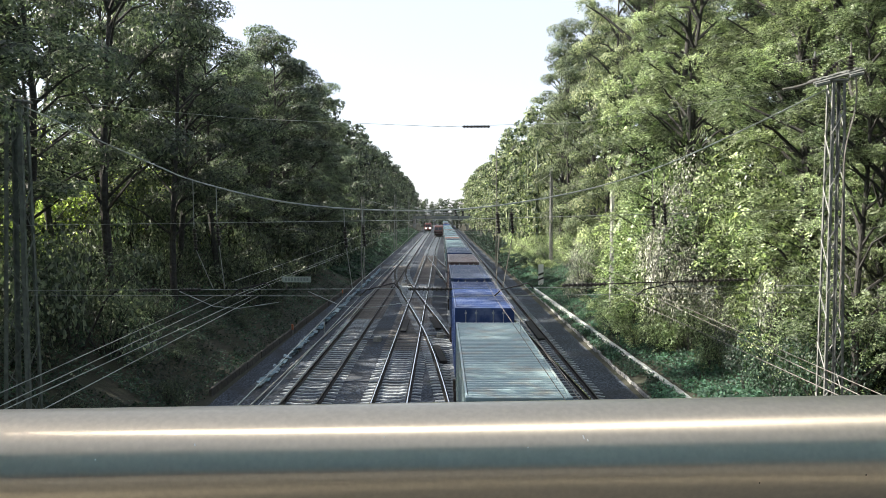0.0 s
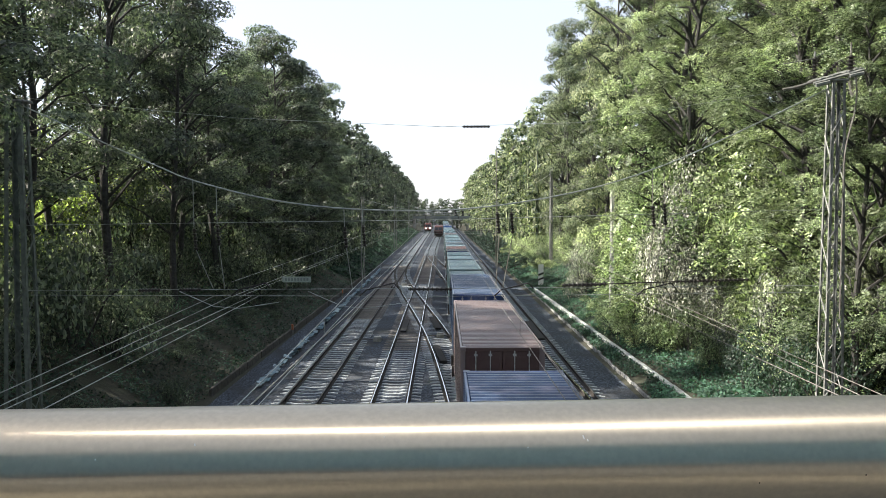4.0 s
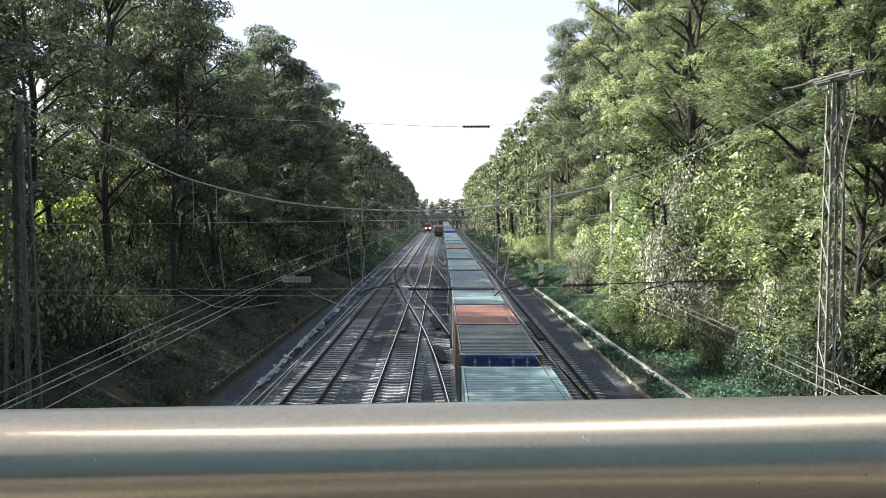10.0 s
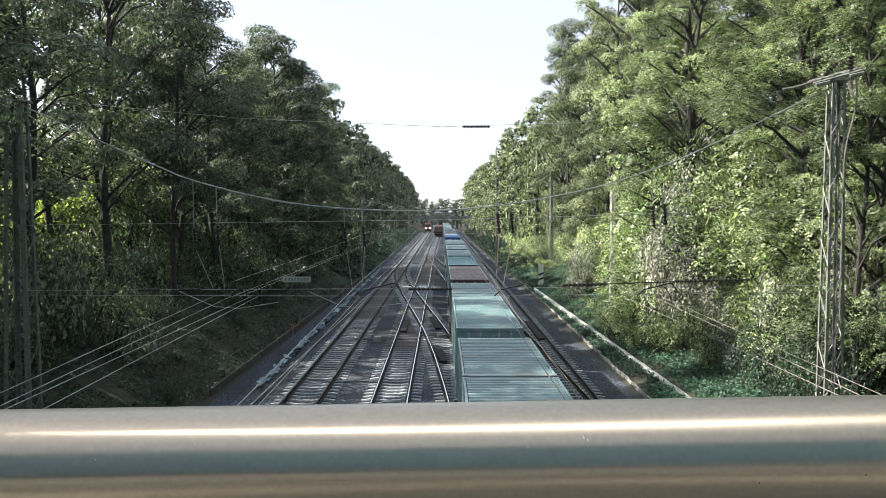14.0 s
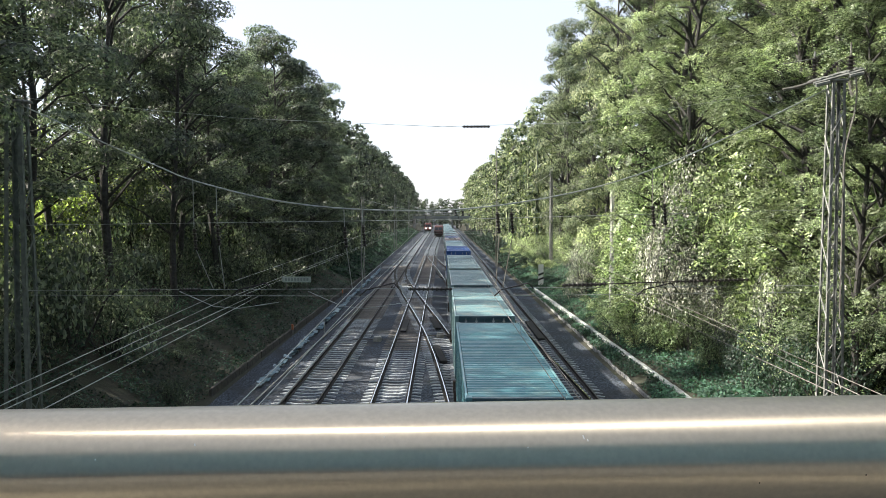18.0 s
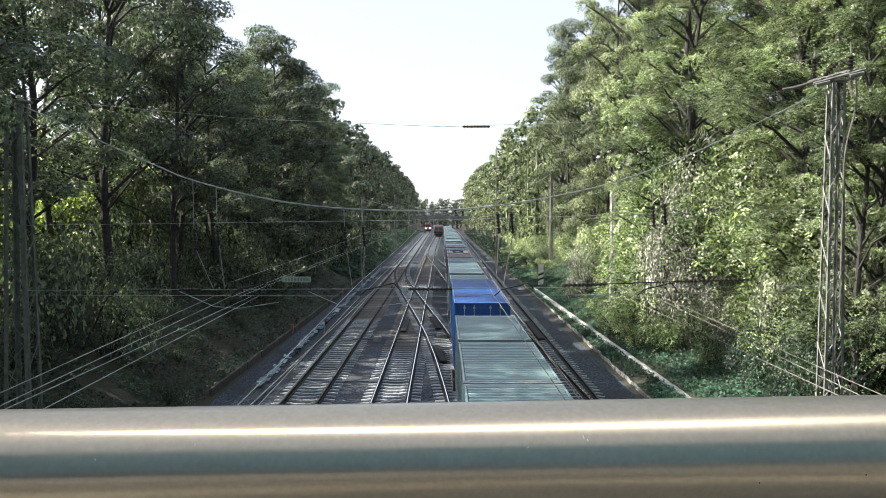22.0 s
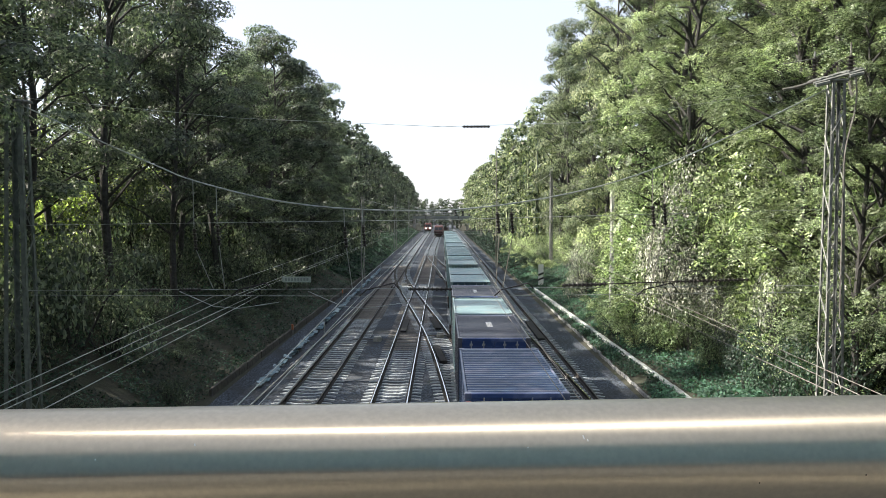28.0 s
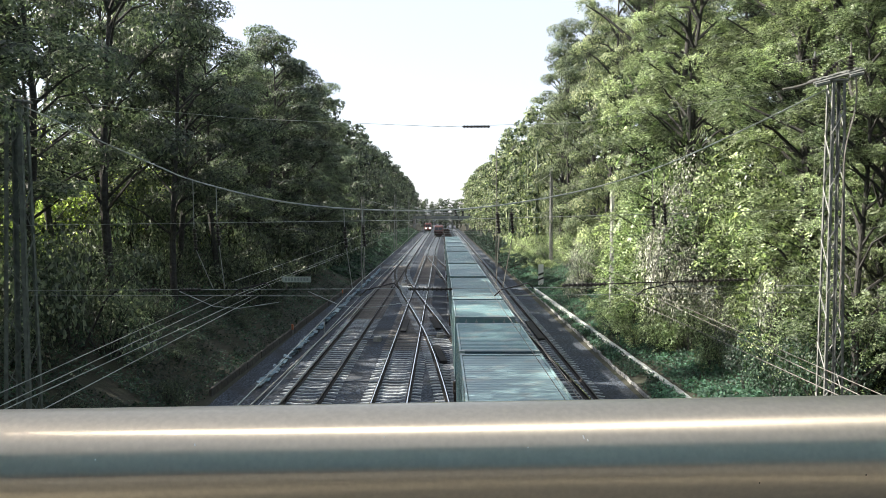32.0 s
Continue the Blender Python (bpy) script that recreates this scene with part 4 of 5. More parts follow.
def insulator(bm, a, b, r=0.07, ribs=7):
    a, b = Vector(a), Vector(b)
    pts, radii = [a], [r * 0.45]
    for i in range(ribs):
        for u, k in ((0.3, 0.45), (0.42, 1.0), (0.58, 1.0), (0.85, 0.5)):
            pts.append(a.lerp(b, (i + u) / ribs))
            radii.append(r * k)
    tube(bm, pts + [b], radii + [r * 0.45], 10)


HEADSPANS = [23.0, 95.0, 168.0, 240.0]
WIRES = [("E", -6.0), ("A", -2.22), ("B", 1.75), ("C", 5.95)]
Z_CONTACT = 5.62
HANGERS = {"E": ((-7.28, 7.62), (-6.6, 7.75)), "A": ((-2.86, 7.68), (-2.32, 7.72)), "B": ((1.63, 8.1), (2.04, 8.1)), "C": ((6.19, 8.3), (6.53, 8.35))}


def zigzag(k):
    return 0.2 if k % 2 else -0.2


NEAR_SPAN = [(-12.35, 11.26), (-11.4, 10.83), (-9.8, 10.1), (-8.2, 9.4), (-7.26, 9.03), (-5.0, 8.47), (-2.46, 8.19), (0.66, 8.2), (3.8, 8.67), (6.38, 9.43), (9.0, 10.6), (11.45, 11.8)]


def smooth_line(points, steps=4):
    """A rounded line through points (Catmull-Rom)."""
    out = []
    for i in range(len(points) - 1):
        a, b, c, d = (Vector(points[min(max(i + q, 0), len(points) - 1)]) for q in (-1, 0, 1, 2))
        for k in range(steps):
            u = k / steps
            out.append(tuple(0.5 * (2 * b + (c - a) * u + (2 * a - 5 * b + 4 * c - d) * u * u + (3 * b - a - 3 * c + d) * u ** 3)))
    return out + [tuple(points[-1])]


def headspan(k, y, xl, xr, zl, zr):
    near = k == 0
    h = thing("headspan", "cross-span wires with insulators carrying the overhead line", "overhead line", "headspans", at=(0, 0, 0))
    low = 8.15
    pts = [(x, y, z) for x, z in smooth_line(NEAR_SPAN)] if near else []
    for i in range(0 if near else 25):
        u = i / 24
        x = xl + (xr - xl) * u
        s_ = (x - 0.2) / ((xl if x < 0.2 else xr) - 0.2)
        pts.append((x, y, low + ((zl if x < 0.2 else zr) - low) * abs(s_) ** 1.75))
    wire_tube("upper_span_wire", pts, 0.02, h)
    wire_tube("middle_span_wire", [(xl, y, 7.72), (0, y, 7.88), (xr, y, 8.2)], 0.008, h)
    wire_tube("lower_span_wire", [(xl, y, 5.8), (0, y, 5.86), (xr, y, 5.95)], 0.009, h)
    wire_tube("lower_span_wire", [(xl, y + 0.05, 5.66), (0, y + 0.05, 5.62), (xr, y + 0.05, 5.75)], 0.008, h)
    for x0, x1, z0, z1, r in ((-8.95, -8.3, 5.8, 5.81, 0.06), (-7.75, -7.1, 5.81, 5.82, 0.06), (-1.0, 0.3, 5.84, 5.84, 0.058), (3.55, 4.85, 5.95, 5.99, 0.075), (6.85, 9.05, 6.06, 6.12, 0.055)):
        bm = bmesh.new()
        insulator(bm, (x0, y, z0), (x1, y, z1), r, max(7, int((x1 - x0) * 8)))
        part("insulator", bm, M_INSUL, h)
    part("insulator_rod", rod(bmesh.new(), (4.85, y, 5.99), (6.85, y, 6.06), 0.016), M_INSUL, h)
    for n, x in WIRES:
        # B and C hangers take a darker steel to look like backlit silhouettes
        xx, droop = x + zigzag(k), M_OLDSTEEL if n in "BC" else M_WIRE
        zt = lambda q: float(np.interp(q, [p[0] for p in pts], [p[2] for p in pts]))
        for hx, hz in (HANGERS[n] if near else ((xx, 7.95),)):
            bm = bmesh.new()
            insulator(bm, (hx, y, hz), (hx + 0.05, y, hz - 0.62), 0.07, 6)
            part("insulator", bm, M_INSUL, h)
            wire_tube("hanger", [(hx - 0.02, y, zt(hx)), (hx, y, hz)], 0.012, h, droop)
            wire_tube("dropper_rod", [(hx + 0.05, y, hz - 0.62), ((hx + xx) / 2, y, 5.86)], 0.013, h, droop)
        bm = bmesh.new()
        s_ = -1 if k % 2 else 1
        tube(bm, [(xx + s_ * 1.15, y, 5.86), (xx + s_ * 1.0, y, 6.02), (xx + s_ * 0.2, y, 5.82), (xx, y, Z_CONTACT + 0.02)], 0.022, 6)
        part("steady_arm", bm, M_INSUL, h)
        if near and n in "EA":
            part("registration_tube", tube(bmesh.new(), [(xx - 1.5, y - 0.1, 5.78), (xx - 0.5, y - 0.1, 5.34), (xx + 0.2, y - 0.1, 5.28), (xx + 1.4, y - 0.1, 5.46)], 0.011, 6), M_WIRE, h)
    return h


def catenary(n, x):
    c = thing("catenary", "contact wire and carrier wire with droppers over a track", "overhead line", "catenaries")
    ys = [-49.0] + HEADSPANS + [312.0]
    con, car = [], []
    for i, y in enumerate(ys):
        con.append((x + zigzag(i - 1), y, Z_CONTACT))
    # one kind of wire: lit over E and A, unlit over B and C, by colour
    first, mat = 1 if n in NEAR_WIRES else 0, M_OLDSTEEL if n in "BC" else M_WIRE
    wire_tube("contact_wire", con[first:], 0.0075, c, mat)
    wire_tube("contact_wire", [(p[0] + 0.24, p[1], p[2]) for p in con[first:3]], 0.0075, c, mat)
    for xa, xb in NEAR_WIRES.get(n, ()):
        wire_tube("contact_wire", [(xa, -30.0, Z_CONTACT), (xb, HEADSPANS[0], Z_CONTACT)], 0.0076, c, mat)
    tops, sags = (6.1, 6.05, 7.3, 7.3, 7.3, 7.3), (0.3, 0.2, 0.8, 0.8, 0.8)

    def carry(i, u):
        return tops[i] + (tops[i + 1] - tops[i]) * u - 4 * sags[i] * u * (1 - u)
    for i in range(first, len(ys) - 1):
        for k in range(13 if i < 3 else 7):
            u = k / (12 if i < 3 else 6)
            car.append((con[i][0] + (con[i + 1][0] - con[i][0]) * u, ys[i] + (ys[i + 1] - ys[i]) * u, carry(i, u)))
    wire_tube("carrier_wire", car, 0.008, c, mat)
    for i in range(first, 3):
        for k in range(1, 10):
            u = k / 10
            y = ys[i] + (ys[i + 1] - ys[i]) * u
            if y < 1:
                continue
            px = con[i][0] + (con[i + 1][0] - con[i][0]) * u
            wire_tube("dropper", [(px, y, carry(i, u)), (px, y, Z_CONTACT)], 0.005, c, mat)


# where several wires run side by side towards the bridge: x at thirty metres behind it, and at the first cross-span
NEAR_WIRES = {"E": ((-3.68, -6.75), (-3.77, -6.24), (-4.99, -5.63), (-3.68, -5.43)), "C": ((4.28, 6.46), (3.66, 6.25), (5.29, 5.36))}


def overhead():
    lattice_mast(11.5, 23.0, 11.9, 0.6, 0.38, 0, "tall grey lattice steel mast standing on the bank")
    lattice_mast(-12.4, 23.0, 11.3, 0.8, 0.46, 0, "tall greenish lattice steel mast before the trees, darkened for the shade", steel=M_SHADESTEEL, flange=0.12)
    lattice_mast(*SLENDER_MASTS[0], 9.75, 0.24, 0.18, 20, "slender pale lattice mast among the shrubs", steel=M_PALESTEEL, flange=0.06)
    lattice_mast(*SLENDER_MASTS[1], 13.5, 0.36, 0.28, 20, "slender lattice mast rising from the shrubs", flange=0.09)
    lattice_mast(-9.6, 95.0, 10.0, 0.5, 0.35, 10, "slender lattice mast beside the track")
    for y in HEADSPANS[2:]:
        lattice_mast(12.0, y, 12.0, 0.6, 0.4, 10, "distant slender lattice mast beside the track")
        lattice_mast(-10.0, y, 12.0, 0.6, 0.4, 10, "distant slender lattice mast beside the track")
    headspan(0, 23.0, -12.45, 11.65, 11.3, 11.6)
    headspan(1, 95.0, -9.6, 13.25, 9.8, 12.9)
    for k, y in enumerate(HEADSPANS[2:]):
        headspan(2 + k, y, -10, 12, 11.0, 11.0)
    for n, x in WIRES:
        catenary(n, x)
    # the mast head: feeder arm with two upright insulators, and a span wire with a long insulator high over the tracks
    arm = thing("feeder_arm", "pale steel arm with dark insulators on top of the mast", "mast arm")
    part("beam", tube(bmesh.new(), [(10.73, 22.78, 11.82), (12.19, 22.78, 12.22)], 0.042, 4), M_STEEL, arm)
    part("beam", tube(bmesh.new(), [(10.78, 23.22, 11.93), (12.22, 23.22, 12.33)], 0.042, 4), M_STEEL, arm)
    part("strut", tube(bmesh.new(), [(9.95, 23.0, 11.69), (10.3, 23.0, 11.74), (10.9, 23.0, 11.93)], [0.035, 0.05, 0.04], 6), M_OLDSTEEL, arm)
    for x in (10.95, 11.3, 11.75, 12.1):
        part("cross_tie", rod(bmesh.new(), (x, 22.76, 11.88 + (x - 10.73) * 0.274), (x, 23.24, 11.9 + (x - 10.73) * 0.274), 0.03, sides=4), M_STEEL, arm)
    for x, z in ((10.98, 11.76), (11.95, 12.02)):
        part("bracket", rod(bmesh.new(), (x - 0.2, 22.74, z), (x + 0.2, 22.74, z + 0.09), 0.06, sides=6), M_STEEL, arm)
    for a, b, r, n in (((10.86, 23.0, 12.0), (10.86, 23.0, 12.6), 0.1, 6), ((11.91, 23.0, 12.25), (11.91, 23.0, 12.66), 0.13, 4), ((11.1, 22.9, 12.06), (11.48, 22.9, 12.44), 0.07, 5)):
        bm = bmesh.new()
        insulator(bm, a, b, r, n)
        part("insulator", bm, M_INSUL, arm)
    part("rod", rod(bmesh.new(), (11.91, 23.0, 12.66), (11.91, 23.0, 13.05), 0.018), M_OLDSTEEL, arm)
    part("rod", rod(bmesh.new(), (10.86, 23.0, 12.6), (10.86, 23.0, 12.78), 0.03), M_STEEL, arm)
    wire_tube("jumper", [(9.95, 23.0, 12.42), (10.86, 23.0, 12.58), (11.1, 23.0, 12.72)], 0.016, arm, M_STEEL)
    wire_tube("jumper", [(11.1, 22.9, 12.06), (11.48, 22.9, 12.46), (11.6, 22.95, 12.52), (11.74, 23.0, 12.42), (11.91, 23.0, 12.4)], 0.02, arm, M_OLDSTEEL)
    wire_tube("cable", smooth_line([(11.93, 22.75, 12.1), (11.96, 22.72, 11.5), (11.9, 22.7, 11.0), (11.78, 22.7, 10.5), (11.66, 22.7, 9.9), (11.62, 22.7, 9.0), (11.6, 22.7, 5.0)]), 0.024, arm, M_OLDSTEEL)
    sp = thing("span_wire", "thin wire with a long insulator high over the tracks", "overhead line")
    wire_tube("wire", [(-12.4, 23, 11.45), (-6, 23, 10.85), (0, 23, 10.6), (4, 23, 10.72), (11.6, 23, 11.9)], 0.006, sp)
    bm = bmesh.new()
    insulator(bm, (0.6, 23, 10.6), (1.4, 23, 10.6), 0.05, 8)
    part("insulator", bm, M_INSUL, sp)
    pole = thing("tall_pole", "thin grey pole beside the far tracks", "pole")
    part("shaft", rod(bmesh.new(), (8.3, 120, -0.2), (8.35, 120, 18.4), 0.09, 0.05, sides=8), M_OLDSTEEL, pole)


overhead()


# ---------------------------------------------------------------- beside the tracks
def row_of_pieces(name, label, category, mesh, a, b, step, z, mat, wobble=0.02, tilt=0.02, group_label=""):
    t = thing(name, label, category, kind="structure")
    a, b = Vector(a), Vector(b)
    n = int((b - a).length / step)
    d = (b - a).normalized()
    rng = random.Random(7)
    for i in range(n):
        p = a + d * (i + 0.5) * step
        ob = new(mesh.name, mesh)
        ob.parent = t
        ob.matrix_basis = Matrix.Translation((p.x + rng.uniform(-wobble, wobble), p.y, z + rng.uniform(-wobble, wobble) * 0.5)) @ Euler((rng.uniform(-tilt, tilt), rng.uniform(-tilt, tilt), -math.atan2(d.x, d.y) + rng.uniform(-tilt, tilt) * 0.5)).to_matrix().to_4x4()
    return t


def piece(name, w, l, h, mat, bevel=0.02):
    me = bm_mesh(name, one_box(-w / 2, w / 2, -l / 2, l / 2, -h, 0, bevel))
    me.materials.append(mat)
    return me


def beside():
    row_of_pieces("cable_trough", "pale concrete cable trough running along the bank", "cable trough", piece("trough_piece", 0.23, 0.975, 0.3, M_TROUGH), (10.32, 29.6), (9.48, 80.5), 1.0, 0.45, M_CONCRETE)
    row_of_pieces("kerb", "weathered concrete edging between ballast and bank", "kerb", piece("kerb_stone", 0.11, 0.66, 0.35, M_KERB), (8.95, 29), (9.4, 120), 0.7, 0.14, M_CONCRETE, 0.05, 0.06)
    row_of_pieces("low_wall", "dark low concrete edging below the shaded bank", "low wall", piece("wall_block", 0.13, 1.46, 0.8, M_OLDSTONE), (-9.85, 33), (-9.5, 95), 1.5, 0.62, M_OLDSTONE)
    row_of_pieces("trough_lids", "loose bluish cable-trough lids lying along the ballast edge", "cable trough", piece("lid", 0.3, 0.36, 0.03, M_BLUEGREY, 0.008), (-8.5, 36), (-8.75, 112), 0.3, 0.14, M_BLUEGREY, 0.11, 0.42)
    pipe = thing("cable_pipe", "thin grey cable pipe lying on the ballast", "pipe")
    part("pipe", tube(bmesh.new(), [(-8.1, 28, 0.03), (-7.85, 45, 0.03), (-7.5, 62, 0.03), (-7.3, 78, 0.03)], 0.035, 6), M_CONCRETE, pipe)
    # marker board by the trough
    b = thing("marker_board", "white railway marker board with black slanting stripes", "sign", at=(10.4, 82, 0.25))
    part("post", one_box(-0.05, 0.05, 0.0, 0.08, -0.6, 2.3), M_OLDSTEEL, b)
    board = part("board", one_box(-0.27, 0.27, -0.03, 0.0, 0.3, 2.5, 0.01), M_WHITE, b)
    for z in (0.75, 1.25):
        bm = bmesh.new()
        v = [bm.verts.new(q) for q in ((-0.27, -0.034, z), (0.27, -0.034, z + 0.22), (0.27, -0.034, z + 0.42), (-0.27, -0.034, z + 0.2))]
        bm.faces.new(v)
        part("stripe", bm, M_BLACK, board)
    # name board hung on the cross-span
    s_ = thing("hanging_board", "small pale board with dark lettering hung on the cross-span", "sign", at=(-4.27, 22.95, 6.13))
    part("plate", one_box(-0.42, 0.42, -0.012, 0.0, -0.085, 0.085, 0.004), M_BOARD, s_)
    for i in range(8):
        x = -0.34 + i * 0.09
        part("lettering_bar", one_box(x, x + 0.055, -0.016, -0.013, -0.04, 0.045), M_LETTER, s_)
    for x in (-0.3, 0.3):
        part("hook", rod(bmesh.new(), (x, 0.02, -0.3), (x, -0.005, 0.0), 0.01), M_OLDSTEEL, s_)
    # small orange pegs at the foot of the shaded bank
    for x, y in ((-9.3, 73.0), (-9.6, 50.0)):
        p = thing("marker_peg", "small weathered orange marker peg beside the ballast", "marker peg", "marker pegs", at=(x, y, 0.0))
        part("stake", one_box(-0.035, 0.035, -0.035, 0.035, -0.1, 0.6, 0.006), M_OLDSTEEL, p)
        part("cap", one_box(-0.06, 0.06, -0.05, 0.05, 0.6, 0.95, 0.01), M_ORANGE, p, "faded orange cap")
    # point machines and long black covers at the switches
    for x, y in ((-4.1, 49.5), (-0.1, 51.0), (-4.2, 88.0), (3.6, 110.0)):
        p = thing("point_machine", "grey point machine box beside the switch", "point machine", "point machines", at=(x, y, 0.0))
        part("housing", one_box(-0.25, 0.25, -0.2, 0.2, -0.1, 0.2, 0.04), M_CONCRETE, p)
        part("lid", one_box(-0.23, 0.23, -0.18, 0.18, 0.204, 0.26, 0.02), M_CONCRETE, p)
        part("drive_rod", rod(bmesh.new(), (-1.6, 0.1, 0.06), (1.6, 0.1, 0.06), 0.03), M_OLDSTEEL, p)
    for x, y, l, turn in ((-2.62, 55.5, 5.5, 0), (-0.5, 57.0, 6.0, 5), (-0.13, 44.4, 5.0, 5), (6.35, 53.5, 8.0, 0), (-5.35, 88, 7, 0), (-3.9, 90, 7, 6), (0.9, 82.0, 5, 4), (-0.3, 102.0, 8, 4)):
        p = thing("cover_plate", "long black cover plate lying on the sleepers beside a rail", "cover plate", "cover plates")
        p.matrix_basis = pose(x, y, 0.004, 0, 0, turn)
        part("plate", one_box(-0.21, 0.21, -l / 2, l / 2, 0.0, 0.13, 0.02), M_BLACK, p)


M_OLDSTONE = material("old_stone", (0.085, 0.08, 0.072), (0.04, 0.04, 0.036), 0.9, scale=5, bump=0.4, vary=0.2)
beside()


# ---------------------------------------------------------------- standing engines, far bridge
M_LAMP = bpy.data.materials.new("headlight")
M_LAMP.use_nodes = True
M_LAMP.node_tree.nodes["Principled BSDF"].inputs["Emission Color"].default_value = (1.0, 0.95, 0.85, 1)
M_LAMP.node_tree.nodes["Principled BSDF"].inputs["Emission Strength"].default_value = 14.0


M_DARKRED = material("dark_red_paint", (0.085, 0.03, 0.027), (0.055, 0.026, 0.025), 0.6, scale=3)


def engine(x, y, lit, red, label):
    e = thing("locomotive", label, "locomotive", "standing locomotives", at=(x, y, 0.17))
    bm = bmesh.new()
    prof = [(0, 1.0), (0, 2.0), (0.55, 3.3), (1.1, 3.75), (17, 3.75), (17.5, 3.3), (18, 2.0), (18, 1.0)]
    a = [bm.verts.new((-1.48 + (0.12 if z > 2.5 else 0), q, z)) for q, z in prof]
    b = [bm.verts.new((1.48 - (0.12 if z > 2.5 else 0), q, z)) for q, z in prof]
    bm.faces.new(a)
    bm.faces.new(b[::-1])
    for i in range(len(prof)):
        j = (i + 1) % len(prof)
        bm.faces.new((a[i], b[i], b[j], a[j]))
    bmesh.ops.recalc_face_normals(bm, faces=bm.faces)
    part("body", bm, red, e)
    for s_ in (-1, 1):
        bm = bmesh.new()
        v = [bm.verts.new(q) for q in ((s_ * 0.08, 0.08, 2.25), (s_ * 1.2, 0.08, 2.25), (s_ * 1.12, 0.46, 3.15), (s_ * 0.08, 0.46, 3.15))]
        bm.faces.new(v)
        bmesh.ops.translate(bm, verts=bm.verts, vec=(0, -0.03, 0))
        part("windscreen", bm, M_GLASS, e)
        part("headlight", rod(bmesh.new(), (s_ * 0.95, -0.06, 1.55), (s_ * 0.95, 0.02, 1.55), 0.2, sides=12), M_LAMP if lit else M_GLASS, e)
        part("buffer", rod(bmesh.new(), (s_ * 0.875, -0.5, 1.05), (s_ * 0.875, 0.0, 1.05), 0.2, sides=10), M_DARKIRON, e)
    part("stripe", one_box(-1.49, 1.49, -0.02, -0.005, 1.85, 1.97), M_WHITE if lit else M_DARKIRON, e)
    part("skirt", one_box(-1.4, 1.4, 0.1, 17.9, 0.35, 1.0), M_DARKIRON, e)
    for q in (2.2, 5.0, 13.0, 15.8):
        for s_ in (-1, 1):
            part("wheel", rod(bmesh.new(), (s_ * 0.7, q, 0.5), (s_ * 0.82, q, 0.5), 0.5, sides=16), M_OLDSTEEL, e)
    return e


engine(-6.0, 334, True, M_RED, "red locomotive standing with its headlights on")
engine(center(TRACK_A, 265) + 0.35, 266, False, M_DARKRED, "dark red locomotive standing on the far track")


def far_bridge():
    b = thing("far_bridge", "dark steel bridge crossing the cutting far off", "bridge")
    part("deck", one_box(-22, 22, 352, 358, 5.6, 6.9, 0.05), M_BRIDGE, b)
    for x in (-12.5, 11.5):
        part("pier", one_box(x - 0.6, x + 0.6, 353, 357, -0.2, 5.6), M_CONCRETE, b)
    for x in np.arange(-22, 22.1, 2.0):
        part("post", rod(bmesh.new(), (x, 352.2, 6.9), (x, 352.2, 8.1), 0.06), M_BRIDGE, b)
    for z in (7.5, 8.1):
        part("handrail", one_box(-22, 22, 352.15, 352.25, z, z + 0.1), M_BRIDGE, b)
    g = thing("signal_gantry", "dark steel signal gantry before the far bridge", "gantry")
    part("beam", one_box(3.0, 12.4, 262, 263, 6.3, 7.3, 0.05), M_BRIDGE, g)
    for x in (3.2, 12.0):
        part("post", one_box(x, x + 0.35, 262.2, 262.8, -0.2, 6.3), M_BRIDGE, g)
    for x in (4.2, 6.6, 8.9):
        part("signal_head", one_box(x, x + 0.7, 261.9, 262.2, 7.3, 9.3, 0.05), M_BLACK, g)


far_bridge()


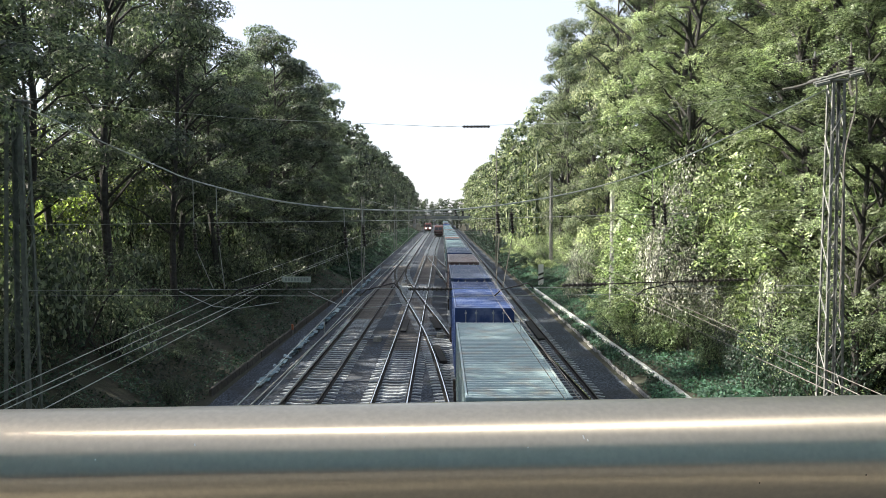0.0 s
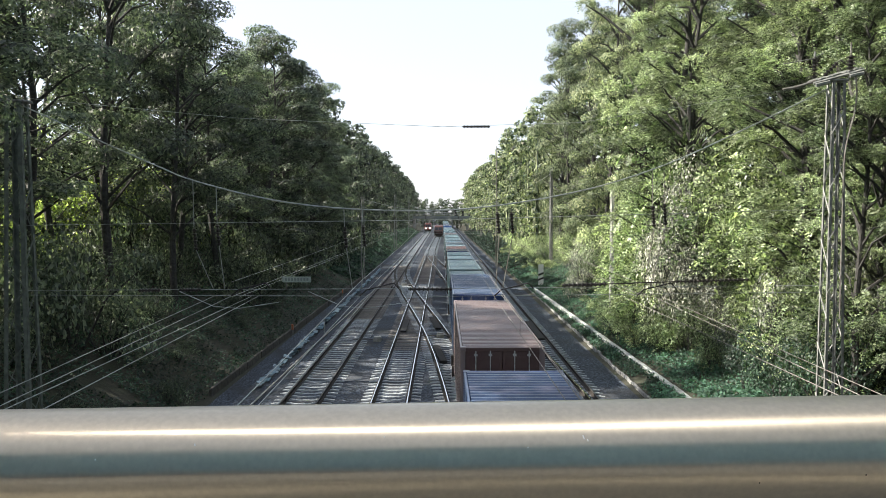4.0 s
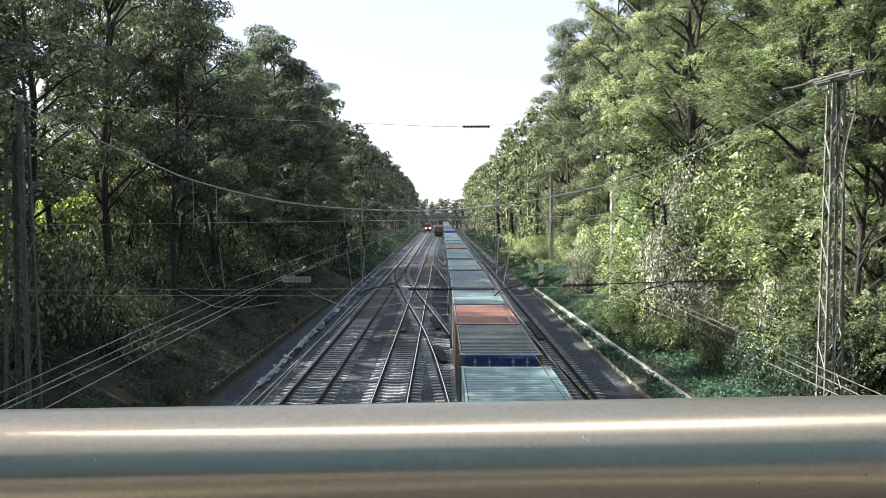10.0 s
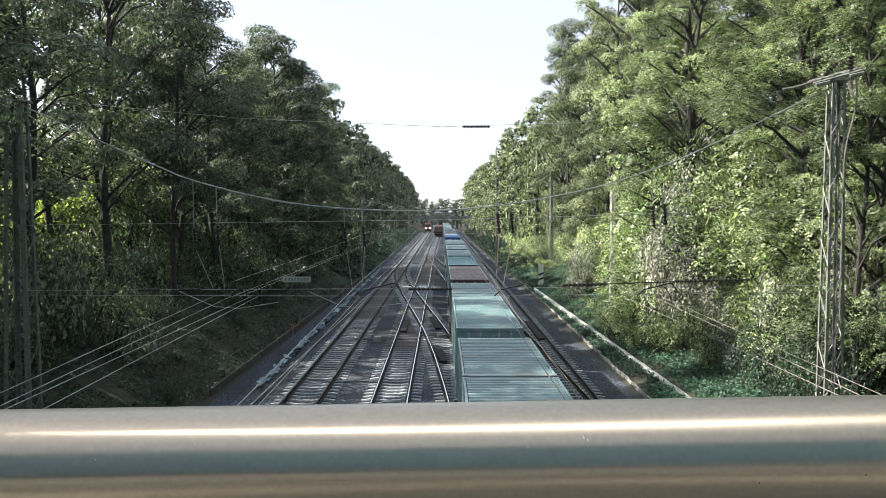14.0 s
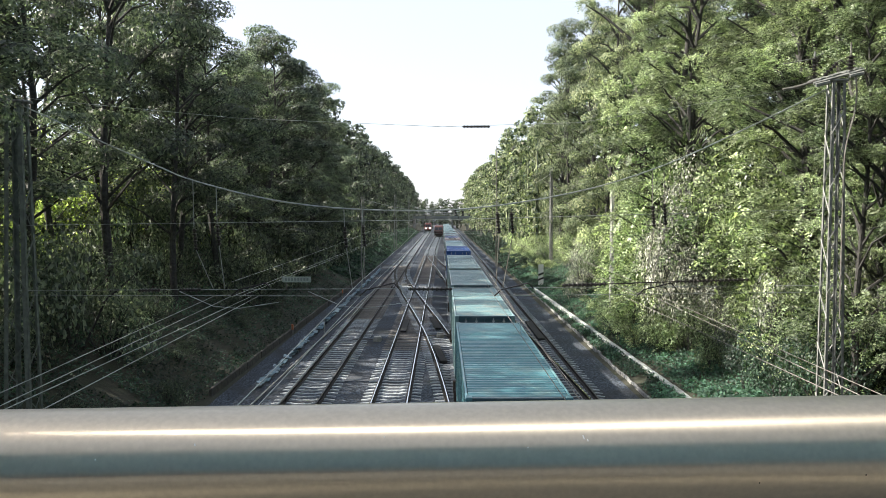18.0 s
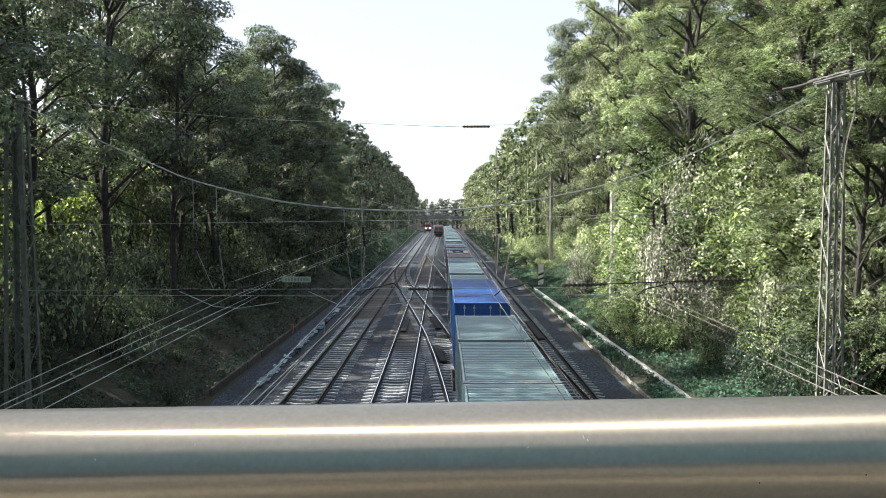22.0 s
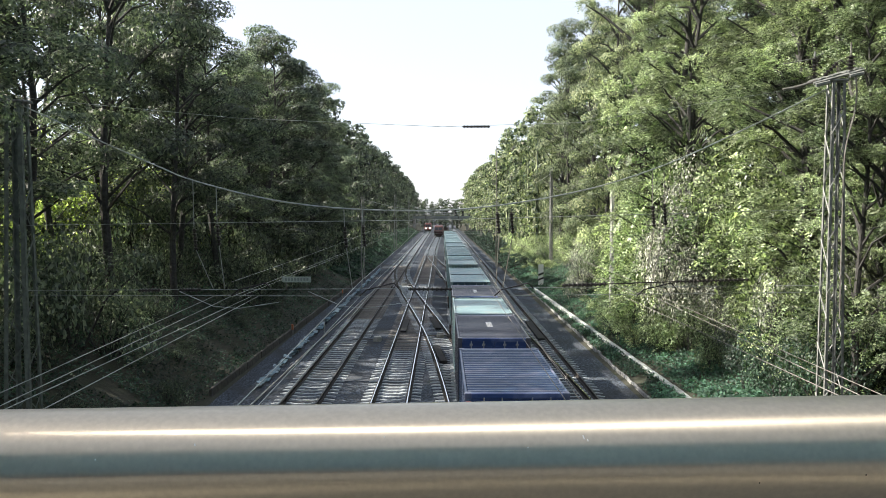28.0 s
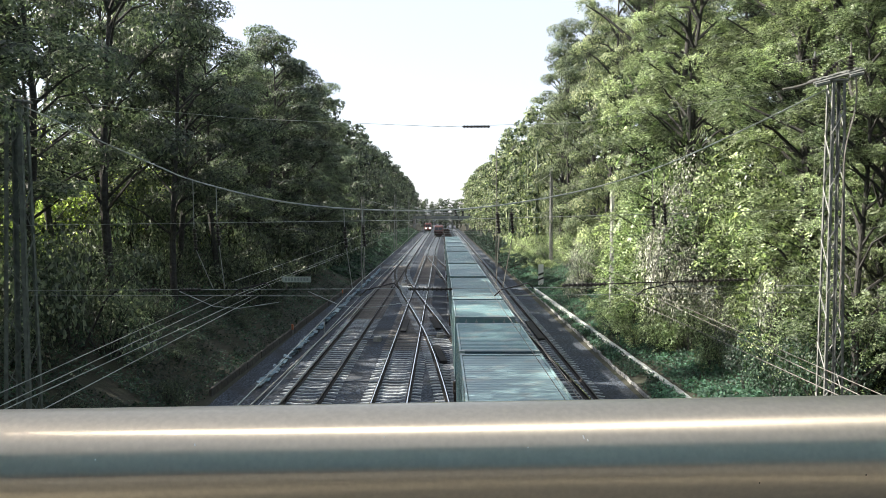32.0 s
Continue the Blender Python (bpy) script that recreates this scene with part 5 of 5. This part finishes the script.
# ---------------------------------------------------------------- the bridge underfoot
def near_bridge():
    b = thing("near_bridge", "concrete road bridge deck with asphalt footway over the tracks", "bridge", kind="structure")
    part("deck", one_box(-40, 40, -9, 0.75, 6.25, 6.85, 0.05), M_CONCRETE, b)
    part("asphalt", one_box(-40, 40, -8.6, -1.25, 6.854, 6.86), M_ASPHALT, b, "dark asphalt roadway")
    part("footway", one_box(-40, 40, -1.25, 0.7, 6.854, 6.9), M_PAVING, b, "beige paved footway")
    # unseen wall, added so that the handrail mirrors a dark blue band
    part("noise_barrier", one_box(-30, 30, -8.75, -8.6, 6.9, 14.5, 0.02), M_REFLECTION_WALL, b, "unseen blue-grey wall added behind the road to tint the handrail's reflection")
    for x in (-14.5, 13.5):
        part("abutment", one_box(x - 0.8, x + 0.8, -8.8, 0.5, -0.5, 6.25), M_CONCRETE, b)
    h = thing("handrail", "brushed stainless steel tube handrail of the bridge parapet", "handrail")
    h.matrix_basis = pose(0, 0.4293, CAM_Z - 0.135, 0, -0.95, 0)
    bm = bmesh.new()
    rod(bm, (-6, 0, 0), (6, 0, 0), RAIL_R, sides=96)
    for f in bm.faces:
        f.smooth = len(f.verts) == 4
    part("tube", bm, M_TUBE, h)
    for x, el, l in ((0.0745, 34, 0.0022), (0.0765, 31, 0.0012), (-0.129, 33, 0.0014), (-0.18, 20, 0.0008), (-0.03, 38, 0.0008), (0.045, 25, 0.0007)):
        sp = part("speck", one_box(-0.0003, 0.0003, -0.0002, 0.0002, -l / 2, l / 2), M_WHITE, h, "tiny whitish fleck on the tube")
        sp.matrix_basis = pose(x, -RAIL_R * math.cos(radians(el)), RAIL_R * math.sin(radians(el)), -el, 0, 25)
    for x, el in ((0.165, -15), (0.22, -8)):
        sp = part("speck", one_box(-0.0003, 0.0003, -0.0002, 0.0002, -0.0004, 0.0004), M_DARKIRON, h, "tiny dark fleck on the tube")
        sp.matrix_basis = pose(x, -RAIL_R * math.cos(radians(el)), RAIL_R * math.sin(radians(el)), -el, 0, 0)
    for x in (-4.5, -2.2, 2.2, 4.5):
        part("post", one_box(x - 0.03, x + 0.03, -0.012, 0.012, -1.06, -0.025), M_STEEL, h)
    for z in (-0.35, -0.65, -0.95):
        part("knee_rail", rod(bmesh.new(), (-6, 0, z), (6, 0, z), 0.01, sides=8), M_STEEL, h)


RAIL_R = 0.0297
# blue chosen for what the handrail reflects
M_REFLECTION_WALL = material("barrier_panel", (0.19, 0.36, 0.52), (0.17, 0.33, 0.48), 0.7, scale=3)
M_PAVING = material("footway_paving", (0.3, 0.285, 0.25), (0.24, 0.228, 0.2), 0.85, scale=12, bump=0.3)
M_ASPHALT = material("asphalt", (0.07, 0.078, 0.088), (0.1, 0.108, 0.118), 0.7, scale=40, bump=0.5)
near_bridge()


# ---------------------------------------------------------------- what moves
def motions():
    times = [i * 1.0 for i in range(33)]
    for ob, d0, z in TRAIN:
        walk(ob, [(t, pose(1.745, d0 - speed_path(t), z)) for t in times])


motions()
